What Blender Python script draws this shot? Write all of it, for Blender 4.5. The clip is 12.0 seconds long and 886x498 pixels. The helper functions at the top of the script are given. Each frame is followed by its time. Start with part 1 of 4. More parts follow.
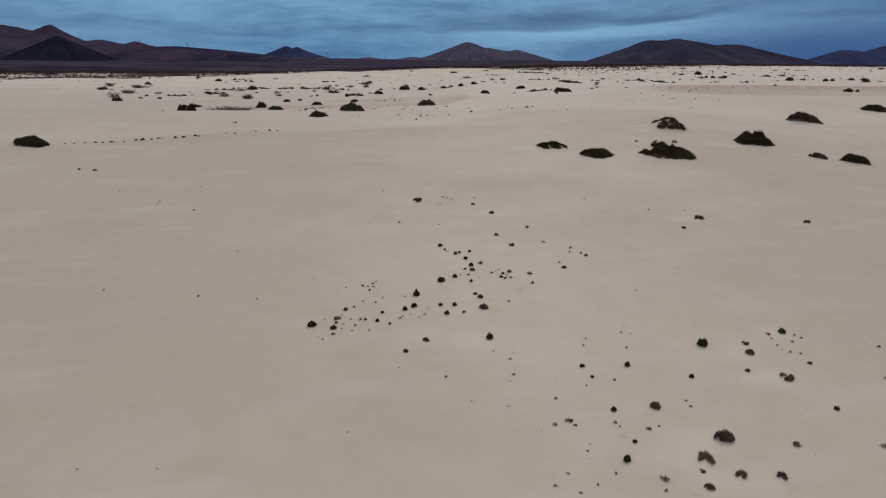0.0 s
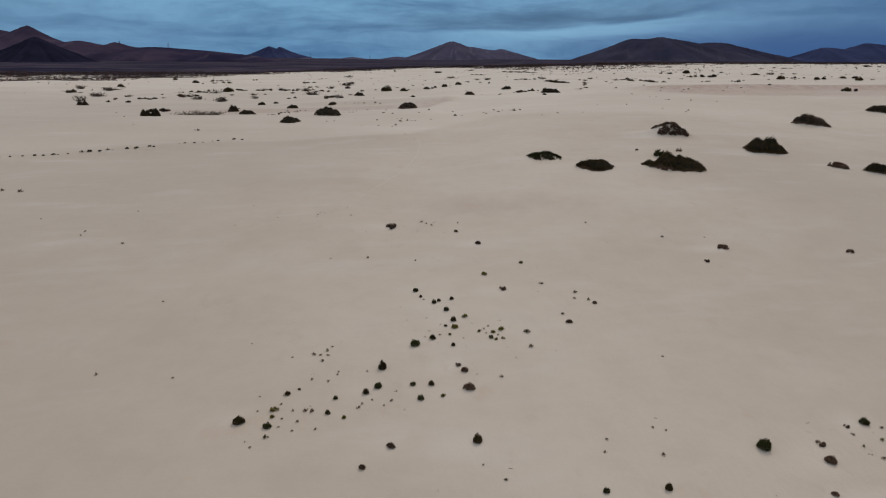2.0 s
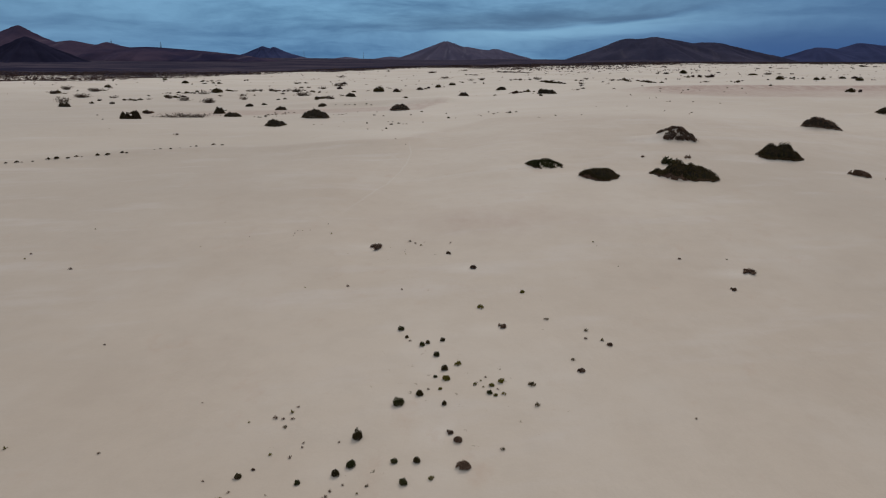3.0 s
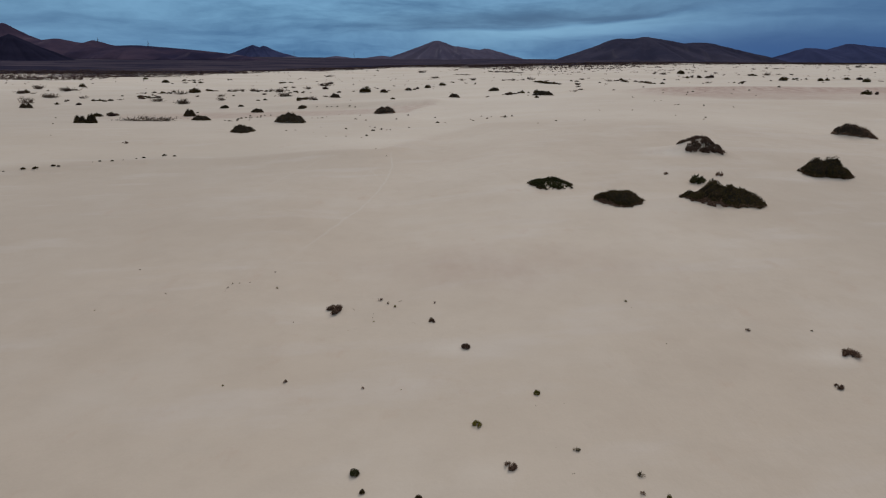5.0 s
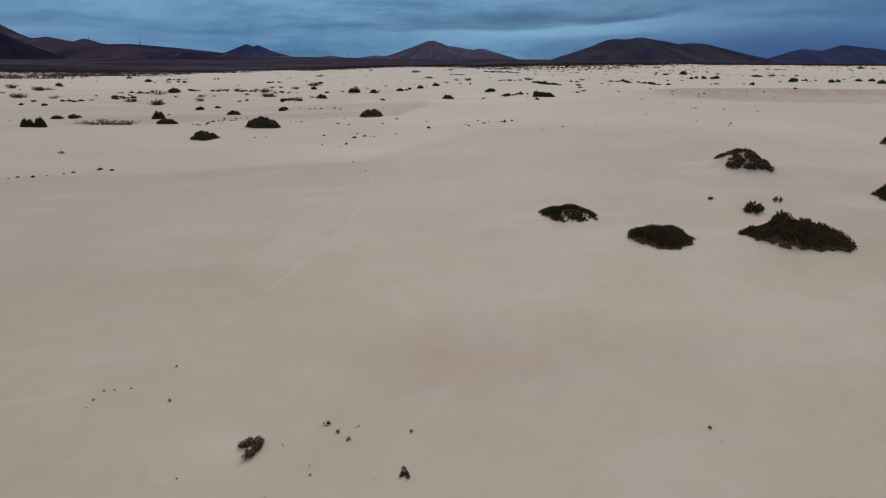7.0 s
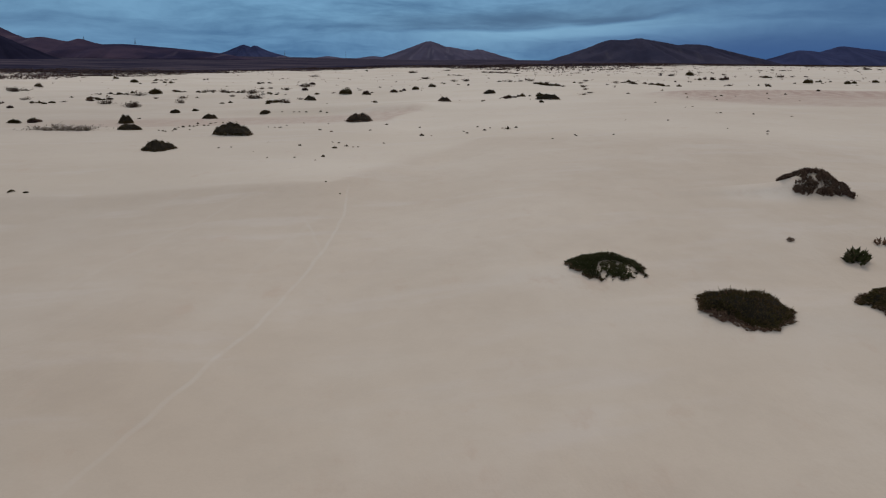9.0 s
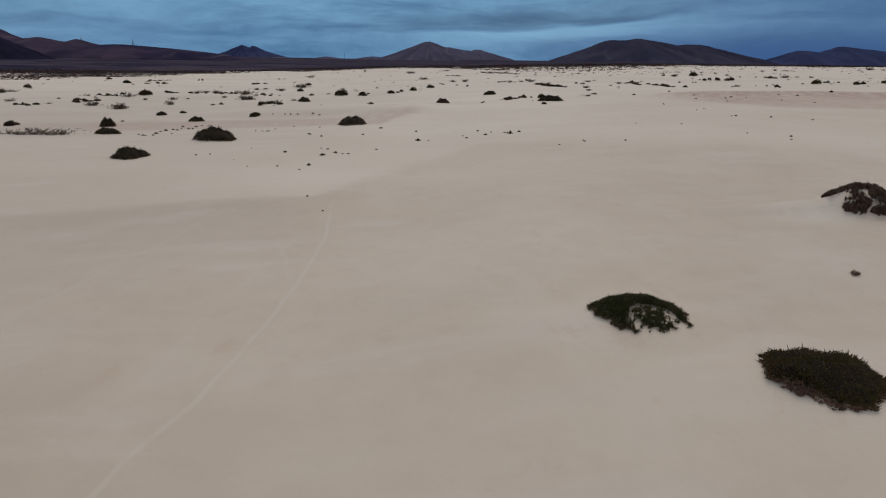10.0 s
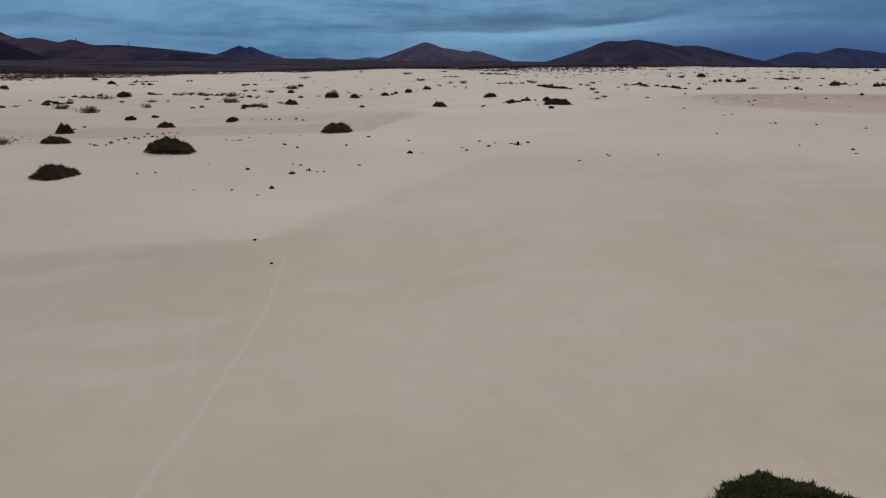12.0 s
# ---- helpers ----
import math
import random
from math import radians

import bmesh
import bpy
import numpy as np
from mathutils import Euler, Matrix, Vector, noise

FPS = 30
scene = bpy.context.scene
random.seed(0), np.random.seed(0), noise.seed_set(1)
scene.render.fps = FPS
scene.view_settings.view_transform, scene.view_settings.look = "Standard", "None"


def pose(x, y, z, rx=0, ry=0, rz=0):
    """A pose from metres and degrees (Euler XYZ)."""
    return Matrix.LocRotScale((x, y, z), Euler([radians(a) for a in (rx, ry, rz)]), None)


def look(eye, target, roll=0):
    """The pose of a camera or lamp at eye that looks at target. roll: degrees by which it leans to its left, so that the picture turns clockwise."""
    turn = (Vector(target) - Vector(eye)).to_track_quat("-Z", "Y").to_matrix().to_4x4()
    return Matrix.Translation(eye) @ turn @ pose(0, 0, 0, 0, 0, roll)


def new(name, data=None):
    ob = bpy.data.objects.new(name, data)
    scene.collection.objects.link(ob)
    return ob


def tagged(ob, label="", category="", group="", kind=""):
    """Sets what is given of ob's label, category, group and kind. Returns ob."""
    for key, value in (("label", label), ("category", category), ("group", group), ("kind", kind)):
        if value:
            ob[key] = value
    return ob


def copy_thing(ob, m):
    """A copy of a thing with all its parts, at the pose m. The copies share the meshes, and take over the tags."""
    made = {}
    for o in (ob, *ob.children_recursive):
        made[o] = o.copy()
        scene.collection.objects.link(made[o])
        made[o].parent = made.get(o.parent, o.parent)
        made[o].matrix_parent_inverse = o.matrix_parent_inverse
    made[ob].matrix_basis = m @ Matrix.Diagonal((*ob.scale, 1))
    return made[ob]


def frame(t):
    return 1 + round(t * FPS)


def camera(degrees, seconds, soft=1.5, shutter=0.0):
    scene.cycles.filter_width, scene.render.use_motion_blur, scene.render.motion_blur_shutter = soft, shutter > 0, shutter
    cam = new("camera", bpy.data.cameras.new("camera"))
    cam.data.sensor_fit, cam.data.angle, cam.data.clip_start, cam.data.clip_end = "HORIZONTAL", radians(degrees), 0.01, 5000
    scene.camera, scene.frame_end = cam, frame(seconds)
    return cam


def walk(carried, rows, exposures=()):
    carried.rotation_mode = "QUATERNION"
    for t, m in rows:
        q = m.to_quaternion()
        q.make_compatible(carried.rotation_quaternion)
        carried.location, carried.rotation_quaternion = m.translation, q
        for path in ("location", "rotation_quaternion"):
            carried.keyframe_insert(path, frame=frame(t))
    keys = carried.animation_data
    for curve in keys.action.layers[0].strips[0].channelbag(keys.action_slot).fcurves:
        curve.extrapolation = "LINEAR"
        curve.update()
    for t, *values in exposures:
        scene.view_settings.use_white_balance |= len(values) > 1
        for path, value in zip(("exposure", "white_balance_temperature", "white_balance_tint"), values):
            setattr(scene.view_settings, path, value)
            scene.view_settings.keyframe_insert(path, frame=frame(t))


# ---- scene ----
cam = camera(66.0, 12.0, soft=1.15)
PATH = [
    (0.0, (0.250, 3.258, 8.947), (-0.479, 12.865, 6.267), 0.49),
    (0.5, (0.244, 4.712, 8.968), (-0.430, 14.322, 6.284), 0.37),
    (1.0, (0.228, 6.435, 9.006), (-0.395, 16.047, 6.321), 0.29),
    (1.5, (0.205, 8.341, 9.050), (-0.370, 17.956, 6.364), 0.23),
    (2.0, (0.178, 10.378, 9.089), (-0.354, 19.995, 6.403), 0.20),
    (2.5, (0.149, 12.516, 9.119), (-0.342, 22.136, 6.432), 0.19),
    (3.0, (0.119, 14.738, 9.135), (-0.334, 24.360, 6.447), 0.19),
    (5.0, (0.022, 24.283, 9.034), (-0.300, 33.908, 6.340), 0.36),
    (5.5, (0.008, 26.784, 8.974), (-0.289, 36.409, 6.279), 0.41),
    (6.0, (-0.002, 29.306, 8.905), (-0.277, 38.932, 6.209), 0.47),
    (6.5, (-0.008, 31.836, 8.830), (-0.264, 41.463, 6.136), 0.51),
    (7.0, (-0.009, 34.363, 8.754), (-0.250, 43.991, 6.061), 0.56),
    (9.0, (0.006, 44.349, 8.494), (-0.200, 53.980, 5.811), 0.64),
    (9.5, (0.009, 46.835, 8.447), (-0.190, 56.467, 5.767), 0.64),
    (10.0, (0.008, 49.338, 8.407), (-0.184, 58.970, 5.729), 0.63),
    (10.5, (0.001, 51.862, 8.371), (-0.181, 61.495, 5.694), 0.63),
    (11.0, (-0.015, 54.403, 8.333), (-0.186, 64.037, 5.658), 0.63),
    (11.5, (-0.042, 56.936, 8.286), (-0.204, 66.572, 5.615), 0.64),
    (12.0, (-0.083, 59.403, 8.220), (-0.243, 69.040, 5.555), 0.67),
]
# the clip's camera darkens a little on its way
EXPOSURES = [(0.0, 0.27), (3.0, 0.265), (6.0, 0.245), (9.0, 0.22), (12.0, 0.20)]
walk(cam, [(t, look(eye, target, roll)) for t, eye, target, roll in PATH], EXPOSURES)

# ---- sky, sun and exposure ----
SUN_UP, SUN_TURN = radians(42), radians(20)
world = bpy.data.worlds.new("overcast_sky")
scene.world = world
world.use_nodes = True


class Nodes:
    """A small hand for wiring node trees."""

    def __init__(self, tree):
        self.tree = tree
        tree.nodes.clear()

    def add(self, kind, **inputs):
        n = self.tree.nodes.new(kind)
        for key, value in inputs.items():
            self.put(n.inputs[int(key[1:])] if key[0] == "i" and key[1:].isdigit() else n.inputs[key.replace("_", " ")], value)
        return n

    def put(self, socket, value):
        if isinstance(value, bpy.types.NodeSocket):
            self.tree.links.new(value, socket)
        else:
            socket.default_value = value

    def math(self, op, a, b=0.0, c=0.0, clamp=False):
        n = self.add("ShaderNodeMath", i0=a, i1=b, i2=c)
        n.operation, n.use_clamp = op, clamp
        return n.outputs[0]

    def mix(self, fac, a, b, blend="MIX"):
        n = self.add("ShaderNodeMix")
        n.data_type, n.blend_type = "RGBA", blend
        self.put(n.inputs[0], fac)
        self.put(n.inputs[6], a if isinstance(a, bpy.types.NodeSocket) else (*a, 1))
        self.put(n.inputs[7], b if isinstance(b, bpy.types.NodeSocket) else (*b, 1))
        return n.outputs[2]

    def noise(self, vector, scale, detail=3.0, roughness=0.55):
        n = self.add("ShaderNodeTexNoise", Scale=scale, Detail=detail, Roughness=roughness)
        self.put(n.inputs["Vector"], vector)
        return n.outputs["Fac"]

    def stored(self, name):
        n = self.add("ShaderNodeAttribute")
        n.attribute_name = name
        return n.outputs["Fac"]

    def ramp(self, fac, lo, hi, a=0.0, b=1.0):
        n = self.add("ShaderNodeMapRange", i0=fac, i1=lo, i2=hi, i3=a, i4=b)
        n.interpolation_type = "SMOOTHSTEP"
        return n.outputs[0]

    def stretch(self, vector, scale, move=(0, 0, 0)):
        return self.add("ShaderNodeMapping", Vector=vector, Scale=scale, Location=move).outputs[0]


CLOUD_SHIFT = (0.55, 0.1, 0.35)


# banks and streaks of cloud over the hills: east, height, half width, half depth, slope, light or dark
STREAKS = [
    (-0.565, 0.0479, 0.152, 0.0046, 0.000, -0.75), (-0.207, 0.0388, 0.120, 0.0046, 0.005, -0.7), (0.113, 0.0631, 0.152, 0.0068, 0.005, -0.55),
    (0.249, 0.0600, 0.088, 0.0046, 0.000, -0.6), (0.385, 0.0532, 0.104, 0.0038, 0.000, -0.5), (0.521, 0.0616, 0.104, 0.0068, -0.019, -0.45),
    (-0.459, 0.0676, 0.104, 0.0053, 0.000, 0.6), (-0.631, 0.0692, 0.056, 0.0068, 0.000, 0.45), (0.142, 0.0509, 0.040, 0.0053, 0.019, 1),
    (0.191, 0.0654, 0.044, 0.0046, 0.000, 0.7), (0.329, 0.0441, 0.136, 0.0030, -0.005, 0.55), (0.177, 0.0365, 0.152, 0.0061, 0.009, 0.7),
    (-0.143, 0.0676, 0.096, 0.0053, 0.009, 0.35), (-0.391, 0.0281, 0.208, 0.0053, 0.000, 0.3),
]


def build_sky():
    k = Nodes(world.node_tree)
    way = k.add("ShaderNodeTexCoord").outputs["Generated"]
    axes = k.add("ShaderNodeSeparateXYZ", i0=way)
    x, z = axes.outputs[0], axes.outputs[2]
    sky = k.add("ShaderNodeTexSky")
    sky.sky_type, sky.sun_disc, sky.sun_elevation, sky.sun_rotation, sky.dust_density = "NISHITA", False, SUN_UP, SUN_TURN, 2.0
    # long flat banks of cloud, seen almost edge-on near the horizon
    warp = k.noise(k.stretch(way, (3.0, 3.0, 20.0), (1.3, 0.2, 0.6)), 1.0, 3.0)
    bent = k.add("ShaderNodeVectorMath", i0=way, i1=k.add("ShaderNodeCombineXYZ", i2=k.math("MULTIPLY", k.math("SUBTRACT", warp, 0.5), 0.05)).outputs[0]).outputs[0]
    banks = k.noise(k.stretch(bent, (3.4, 3.4, 25.0), CLOUD_SHIFT), 1.0, 3.5, 0.48)
    puffs = k.noise(k.stretch(bent, (11.0, 11.0, 62.0), (0.7, 0.3, 0.2)), 1.0, 4.0, 0.6)
    wisps = k.noise(k.stretch(bent, (34.0, 34.0, 120.0), (2.1, 0.4, 0.0)), 1.0, 4.0, 0.6)
    cover = k.math("ADD", k.math("MULTIPLY", banks, 0.35), k.math("ADD", k.math("MULTIPLY", puffs, 0.50), k.math("MULTIPLY", wisps, 0.15)))
    cover = k.math("MULTIPLY", k.math("SUBTRACT", cover, 0.5), 1.7)
    bz = k.add("ShaderNodeSeparateXYZ", i0=bent).outputs[2]
    for east, up, half, deep, slope, tone in STREAKS:
        u = k.math("DIVIDE", k.math("SUBTRACT", x, east), half)
        w = k.math("DIVIDE", k.math("SUBTRACT", k.math("SUBTRACT", bz, up), k.math("MULTIPLY", k.math("SUBTRACT", x, east), slope)), deep)
        fall = k.math("EXPONENT", k.math("MULTIPLY", k.math("ADD", k.math("MULTIPLY", u, u), k.math("MULTIPLY", w, w)), -1.0))
        cover = k.math("ADD", cover, k.math("MULTIPLY", fall, tone * 0.30))
    cloud = k.mix(k.ramp(cover, -0.52, 0.46), (0.032, 0.105, 0.220), (0.148, 0.318, 0.495))
    # the thickest bank, with a slanting lower edge and a bright break under it
    under = k.math("SUBTRACT", k.math("ADD", k.math("MULTIPLY", x, 0.081), 0.0373), bz)
    gap = k.math("MULTIPLY", k.math("MULTIPLY", k.ramp(under, -0.001, 0.005), k.ramp(under, 0.034, 0.008)), k.math("MULTIPLY", k.ramp(x, -0.14, 0.04), k.ramp(x, 0.42, 0.16)))
    cloud = k.mix(k.math("MULTIPLY", gap, k.ramp(cover, -0.35, 0.35, 0.55, 0.95)), cloud, (0.185, 0.375, 0.545))
    bank = k.math("MULTIPLY", k.ramp(under, 0.002, -0.004), k.math("MULTIPLY", k.ramp(under, -0.040, -0.010), k.math("MULTIPLY", k.ramp(x, -0.25, 0.0), k.ramp(x, 0.45, 0.2))))
    cloud = k.mix(k.math("MULTIPLY", bank, k.ramp(cover, 0.4, -0.4, 0.4, 0.85)), cloud, (0.040, 0.105, 0.200))
    # clearer, bluer air low down, deepest towards the sea
    low = k.math("MULTIPLY", k.ramp(z, 0.062, 0.012), k.ramp(x, 0.05, 0.45, 0.25, 1.0))
    cloud = k.mix(k.math("MULTIPLY", low, 0.95), cloud, (0.011, 0.062, 0.205))
    # thinner cloud to the west
    cloud = k.mix(k.ramp(x, -0.22, -0.60, 0.0, 0.35), cloud, (0.150, 0.275, 0.415))
    # the bank to the east is thicker and darker
    cloud = k.mix(k.ramp(x, 0.12, 0.5, 0.0, 0.6), cloud, (0.020, 0.082, 0.212))
    # the veil thins and brightens overhead
    high = k.ramp(z, 0.08, 0.75)
    cloud = k.mix(high, cloud, (0.72, 0.76, 0.82))
    veiled = k.mix(0.97, k.mix(1.0, sky.outputs[0], (0.08, 0.08, 0.08), "MULTIPLY"), cloud)
    shine = k.add("ShaderNodeBackground", Color=veiled, Strength=1.0)
    k.add("ShaderNodeOutputWorld", Surface=shine.outputs[0])


build_sky()
sun = new("sun", bpy.data.lights.new("sun", "SUN"))
sun.data.energy, sun.data.angle, sun.data.color = 1.5, radians(16), (1.0, 0.93, 0.84)
sun.matrix_world = pose(0, 0, 80, 48, 0, 160)

# ---- the lie of the land, in metres ----
def ss(a, b, x):
    t = np.clip((np.asarray(x, float) - a) / (b - a), 0, 1)
    return t * t * (3 - 2 * t)


def lattice(ix, iy, seed):
    h = np.sin(ix * 127.1 + iy * 311.7 + seed * 74.7) * 43758.5453
    return h - np.floor(h)


def rough(x, y, size, seed):
    """Smooth noise from -1 to 1 with bumps of that size."""
    u, v = np.asarray(x, float) / size, np.asarray(y, float) / size
    i, j = np.floor(u), np.floor(v)
    f, g = u - i, v - j
    f, g = f * f * (3 - 2 * f), g * g * (3 - 2 * g)
    a, b = lattice(i, j, seed), lattice(i + 1, j, seed)
    c, d = lattice(i, j + 1, seed), lattice(i + 1, j + 1, seed)
    return 2 * ((a * (1 - f) + b * f) * (1 - g) + (c * (1 - f) + d * f) * g) - 1


def crest(x):
    """The line, y over x, of the low dune's edge."""
    x = np.asarray(x, float)
    return 86.3 - 0.0108 * np.minimum(x + 8, 0) ** 2 + 2.3 * np.maximum(x + 8, 0) + 0.5 * rough(x, 0 * x, 7, 5)


def scrub_edge(x, y):
    """Metres by which a place lies short of the scrub that thickens towards the lava."""
    x, y = np.asarray(x, float), np.asarray(y, float)
    return 300 + 230 * ss(-195, -120, x) + 250 * ss(-135, -65, x) - 330 * ss(-45, 25, x) + 180 * ss(90, 200, x) + 24 * rough(x, y, 50, 3) + 12 * rough(x, y, 18, 4) - y


def sand_edge(x, y):
    """Metres by which a place lies inside the sand field."""
    x, y = np.asarray(x, float), np.asarray(y, float)
    return scrub_edge(x, y) + 95 - 20 * ss(-150, -60, x) + 12 * rough(x, y, 60, 9)


def east_lip(x):
    """The line, y over x, where the eastern crust ends under a low lip of sand."""
    return 172.0 + 0.03 * np.asarray(x, float) + 0.8 * rough(x, 0 * np.asarray(x, float), 12, 8)


def base_height(x, y):
    x, y = np.asarray(x, float), np.asarray(y, float)
    z = -1.5 + 2.8 * ss(15, 90, y)
    z = z + np.tanh(x / 34) * np.where(x < 0, 2.8 * ss(88, 150, y), 1.7 * ss(55, 110, y))
    z = z - 1.7 * ss(17, 45, x) * ss(45, 80, y) * ss(130, 100, y) + 0.5 * ss(40, 110, x) * ss(130, 200, y)
    z = z + ss(220, 650, y) * (0.6 + 1.6 * np.tanh(x / 250))
    far = ss(600, 2600, np.hypot(x, y))
    z = z + far * (4 - 0.007 * np.clip(x, -1500, 1500))
    # the low dune with its broken edge
    d = (y - crest(x)) * (0.95 - 0.53 * ss(-12, -4, x))
    strength = ss(-60, -36, x) * ss(5, -4, x)
    front = 0.45 * ss(-9, -0.2, d) ** 1.5 + 0.55 * ss(-3.0, -0.1, d)
    z = z + strength * np.where(d < 0, 0.42 * front, 0.42 - 0.12 * ss(0, 22, d) - 0.3 * ss(20, 45, d)) - 0.8 * strength * ss(-26, -5, d) * ss(40, 8, d)
    z = z - 0.38 * ss(-10, -22, x) * ss(68, 75, y) * ss(95, 87, y)
    # slip face beside the round bush, and the low dunes further out
    z = z + 0.9 * ss(146, 150, y + 0.25 * x) * ss(185, 150, y) * ss(-60, -30, x) * ss(2, -8, x)
    e = y - east_lip(x)
    z = z + np.where(e < 0, ss(-5, 0, e), ss(40, 0, e)) * 0.45 * ss(30, 44, x) * ss(170, 110, x)
    # smooth spur with a steep western face
    u, v = x - 31.0, y - 186.0
    z = z + 0.8 * ss(-8.5, -4.0, u - 0.25 * v) * ss(34, 0, u) * np.exp(-(v / 13.0) ** 2)
    # undulation
    z = z + 0.22 * rough(x, y, 31, 1) * ss(20, 60, y) + 0.07 * rough(x, y * 1.8, 11, 2)
    scarp = y - 53.9 - 0.3 * (x + 5.2)
    z = z + 0.10 * np.where(scarp < 0, ss(-0.7, 0, scarp), ss(3, 0, scarp)) * np.exp(-((x + 5.0) / 0.9) ** 2)
    hills = ss(120, 260, y) * ss(1500, 700, y)
    z = z + hills * (0.75 * rough(x, y * 1.6, 60, 6) + 0.45 * rough(x, y * 1.8, 21, 7))
    return z


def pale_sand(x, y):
    """Where freshly blown pale sand lies: behind the dune's edge, fading to the east, and ever more further out; plus a
    lane brightened for lens falloff.
    """
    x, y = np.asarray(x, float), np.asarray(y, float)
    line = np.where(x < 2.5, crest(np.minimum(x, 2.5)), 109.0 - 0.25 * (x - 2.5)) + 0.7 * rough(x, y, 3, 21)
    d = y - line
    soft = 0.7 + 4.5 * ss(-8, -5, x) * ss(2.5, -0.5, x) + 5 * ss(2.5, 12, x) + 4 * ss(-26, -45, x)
    fresh_and_lane = ss(-soft, soft, d) * (1 - 0.45 * ss(4, 30, x) * ss(190, 150, y))
    # brighter lane along the flight line: lens falloff put into the sand's colour
    fresh_and_lane = np.maximum(fresh_and_lane, 0.34 * np.exp(-((x - 1.5 + 2.5 * rough(x, y, 12, 28)) / 9.0) ** 2))
    fresh_and_lane = np.maximum(fresh_and_lane, 1.2 * np.exp(-((y - crest(x) - 0.3) / 0.75) ** 2) * ss(-22, -16, x) * ss(-5.5, -7.5, x))
    fresh_and_lane = fresh_and_lane * (1 - 0.35 * ss(35, 110, x) * ss(420, 200, y))
    return np.clip(fresh_and_lane * (0.75 + 0.25 * ss(120, 190, y)) * (1 - 0.45 * ss(-6, -45, x) * ss(300, 120, y)), 0, 1)


def side_falloff(x, y):
    """Lens falloff put into the colour: darker patches beside the flight line, thinning northwards."""
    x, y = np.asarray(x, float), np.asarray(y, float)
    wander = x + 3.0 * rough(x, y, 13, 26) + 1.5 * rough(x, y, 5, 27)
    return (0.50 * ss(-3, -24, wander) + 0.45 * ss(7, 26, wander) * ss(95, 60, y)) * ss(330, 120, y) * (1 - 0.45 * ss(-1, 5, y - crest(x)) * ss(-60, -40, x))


def crust_and_slip_shade(x, y):
    """Where the wind has laid bare an older, pinkish crust; in the hollow it also paints the slip face's shade."""
    x, y = np.asarray(x, float), np.asarray(y, float)
    wob = 1.5 * rough(x, y, 9, 22) + 0.8 * rough(x, y, 4, 23)
    # pinkish band whose darkness is the slip face's shade put into the colour
    hollow = ss(134, 137, y + wob * 0.5) * ss(152, 147.5, y + wob) * ss(-70, -45, x) * ss(-7.6 + 0.0 * x, -9.2, x - 0.35 * (y - 142) * (y > 142) + wob * 0.4)
    near = np.maximum(165 - 1.25 * (x - 31), 139)
    e = y - east_lip(x)
    east = ss(-6, 6, y - near + 2 * wob) * ss(0.8, -0.6, e) * (0.5 + 0.5 * ss(-24, -4, e)) * ss(28, 46, x) * ss(150, 95, x)
    near_patch = 0.42 * np.exp(-((x - 1.5) / 5.5) ** 2 - ((y - 53.6) / 2.6) ** 2) * (0.7 + 0.5 * rough(x, y, 2.5, 25))
    return np.clip(0.6 * hollow + 1.5 * east * (0.8 + 0.3 * rough(x, y, 14, 24)) + near_patch, 0, 1)

# ---- materials ----
def material(name):
    m = bpy.data.materials.new(name)
    m.use_nodes = True
    return m, Nodes(m.node_tree)


def finish(k, colour, roughness, bump=None, strength=0.3, distance=0.02, spec=0.2, chalk=1.0, dust=0.0):
    s = k.add("ShaderNodeBsdfPrincipled", Base_Color=colour if isinstance(colour, bpy.types.NodeSocket) else (*colour, 1), Roughness=roughness)
    s.inputs["Specular IOR Level"].default_value = spec
    s.inputs["Diffuse Roughness"].default_value = chalk
    if dust:
        k.put(s.inputs["Sheen Weight"], dust)
        s.inputs["Sheen Roughness"].default_value = 0.6
        s.inputs["Sheen Tint"].default_value = (0.78, 0.72, 0.68, 1)
    if bump is not None:
        k.put(s.inputs["Normal"], k.add("ShaderNodeBump", Strength=strength, Distance=distance, Height=bump).outputs[0])
    k.add("ShaderNodeOutputMaterial", Surface=s.outputs[0])


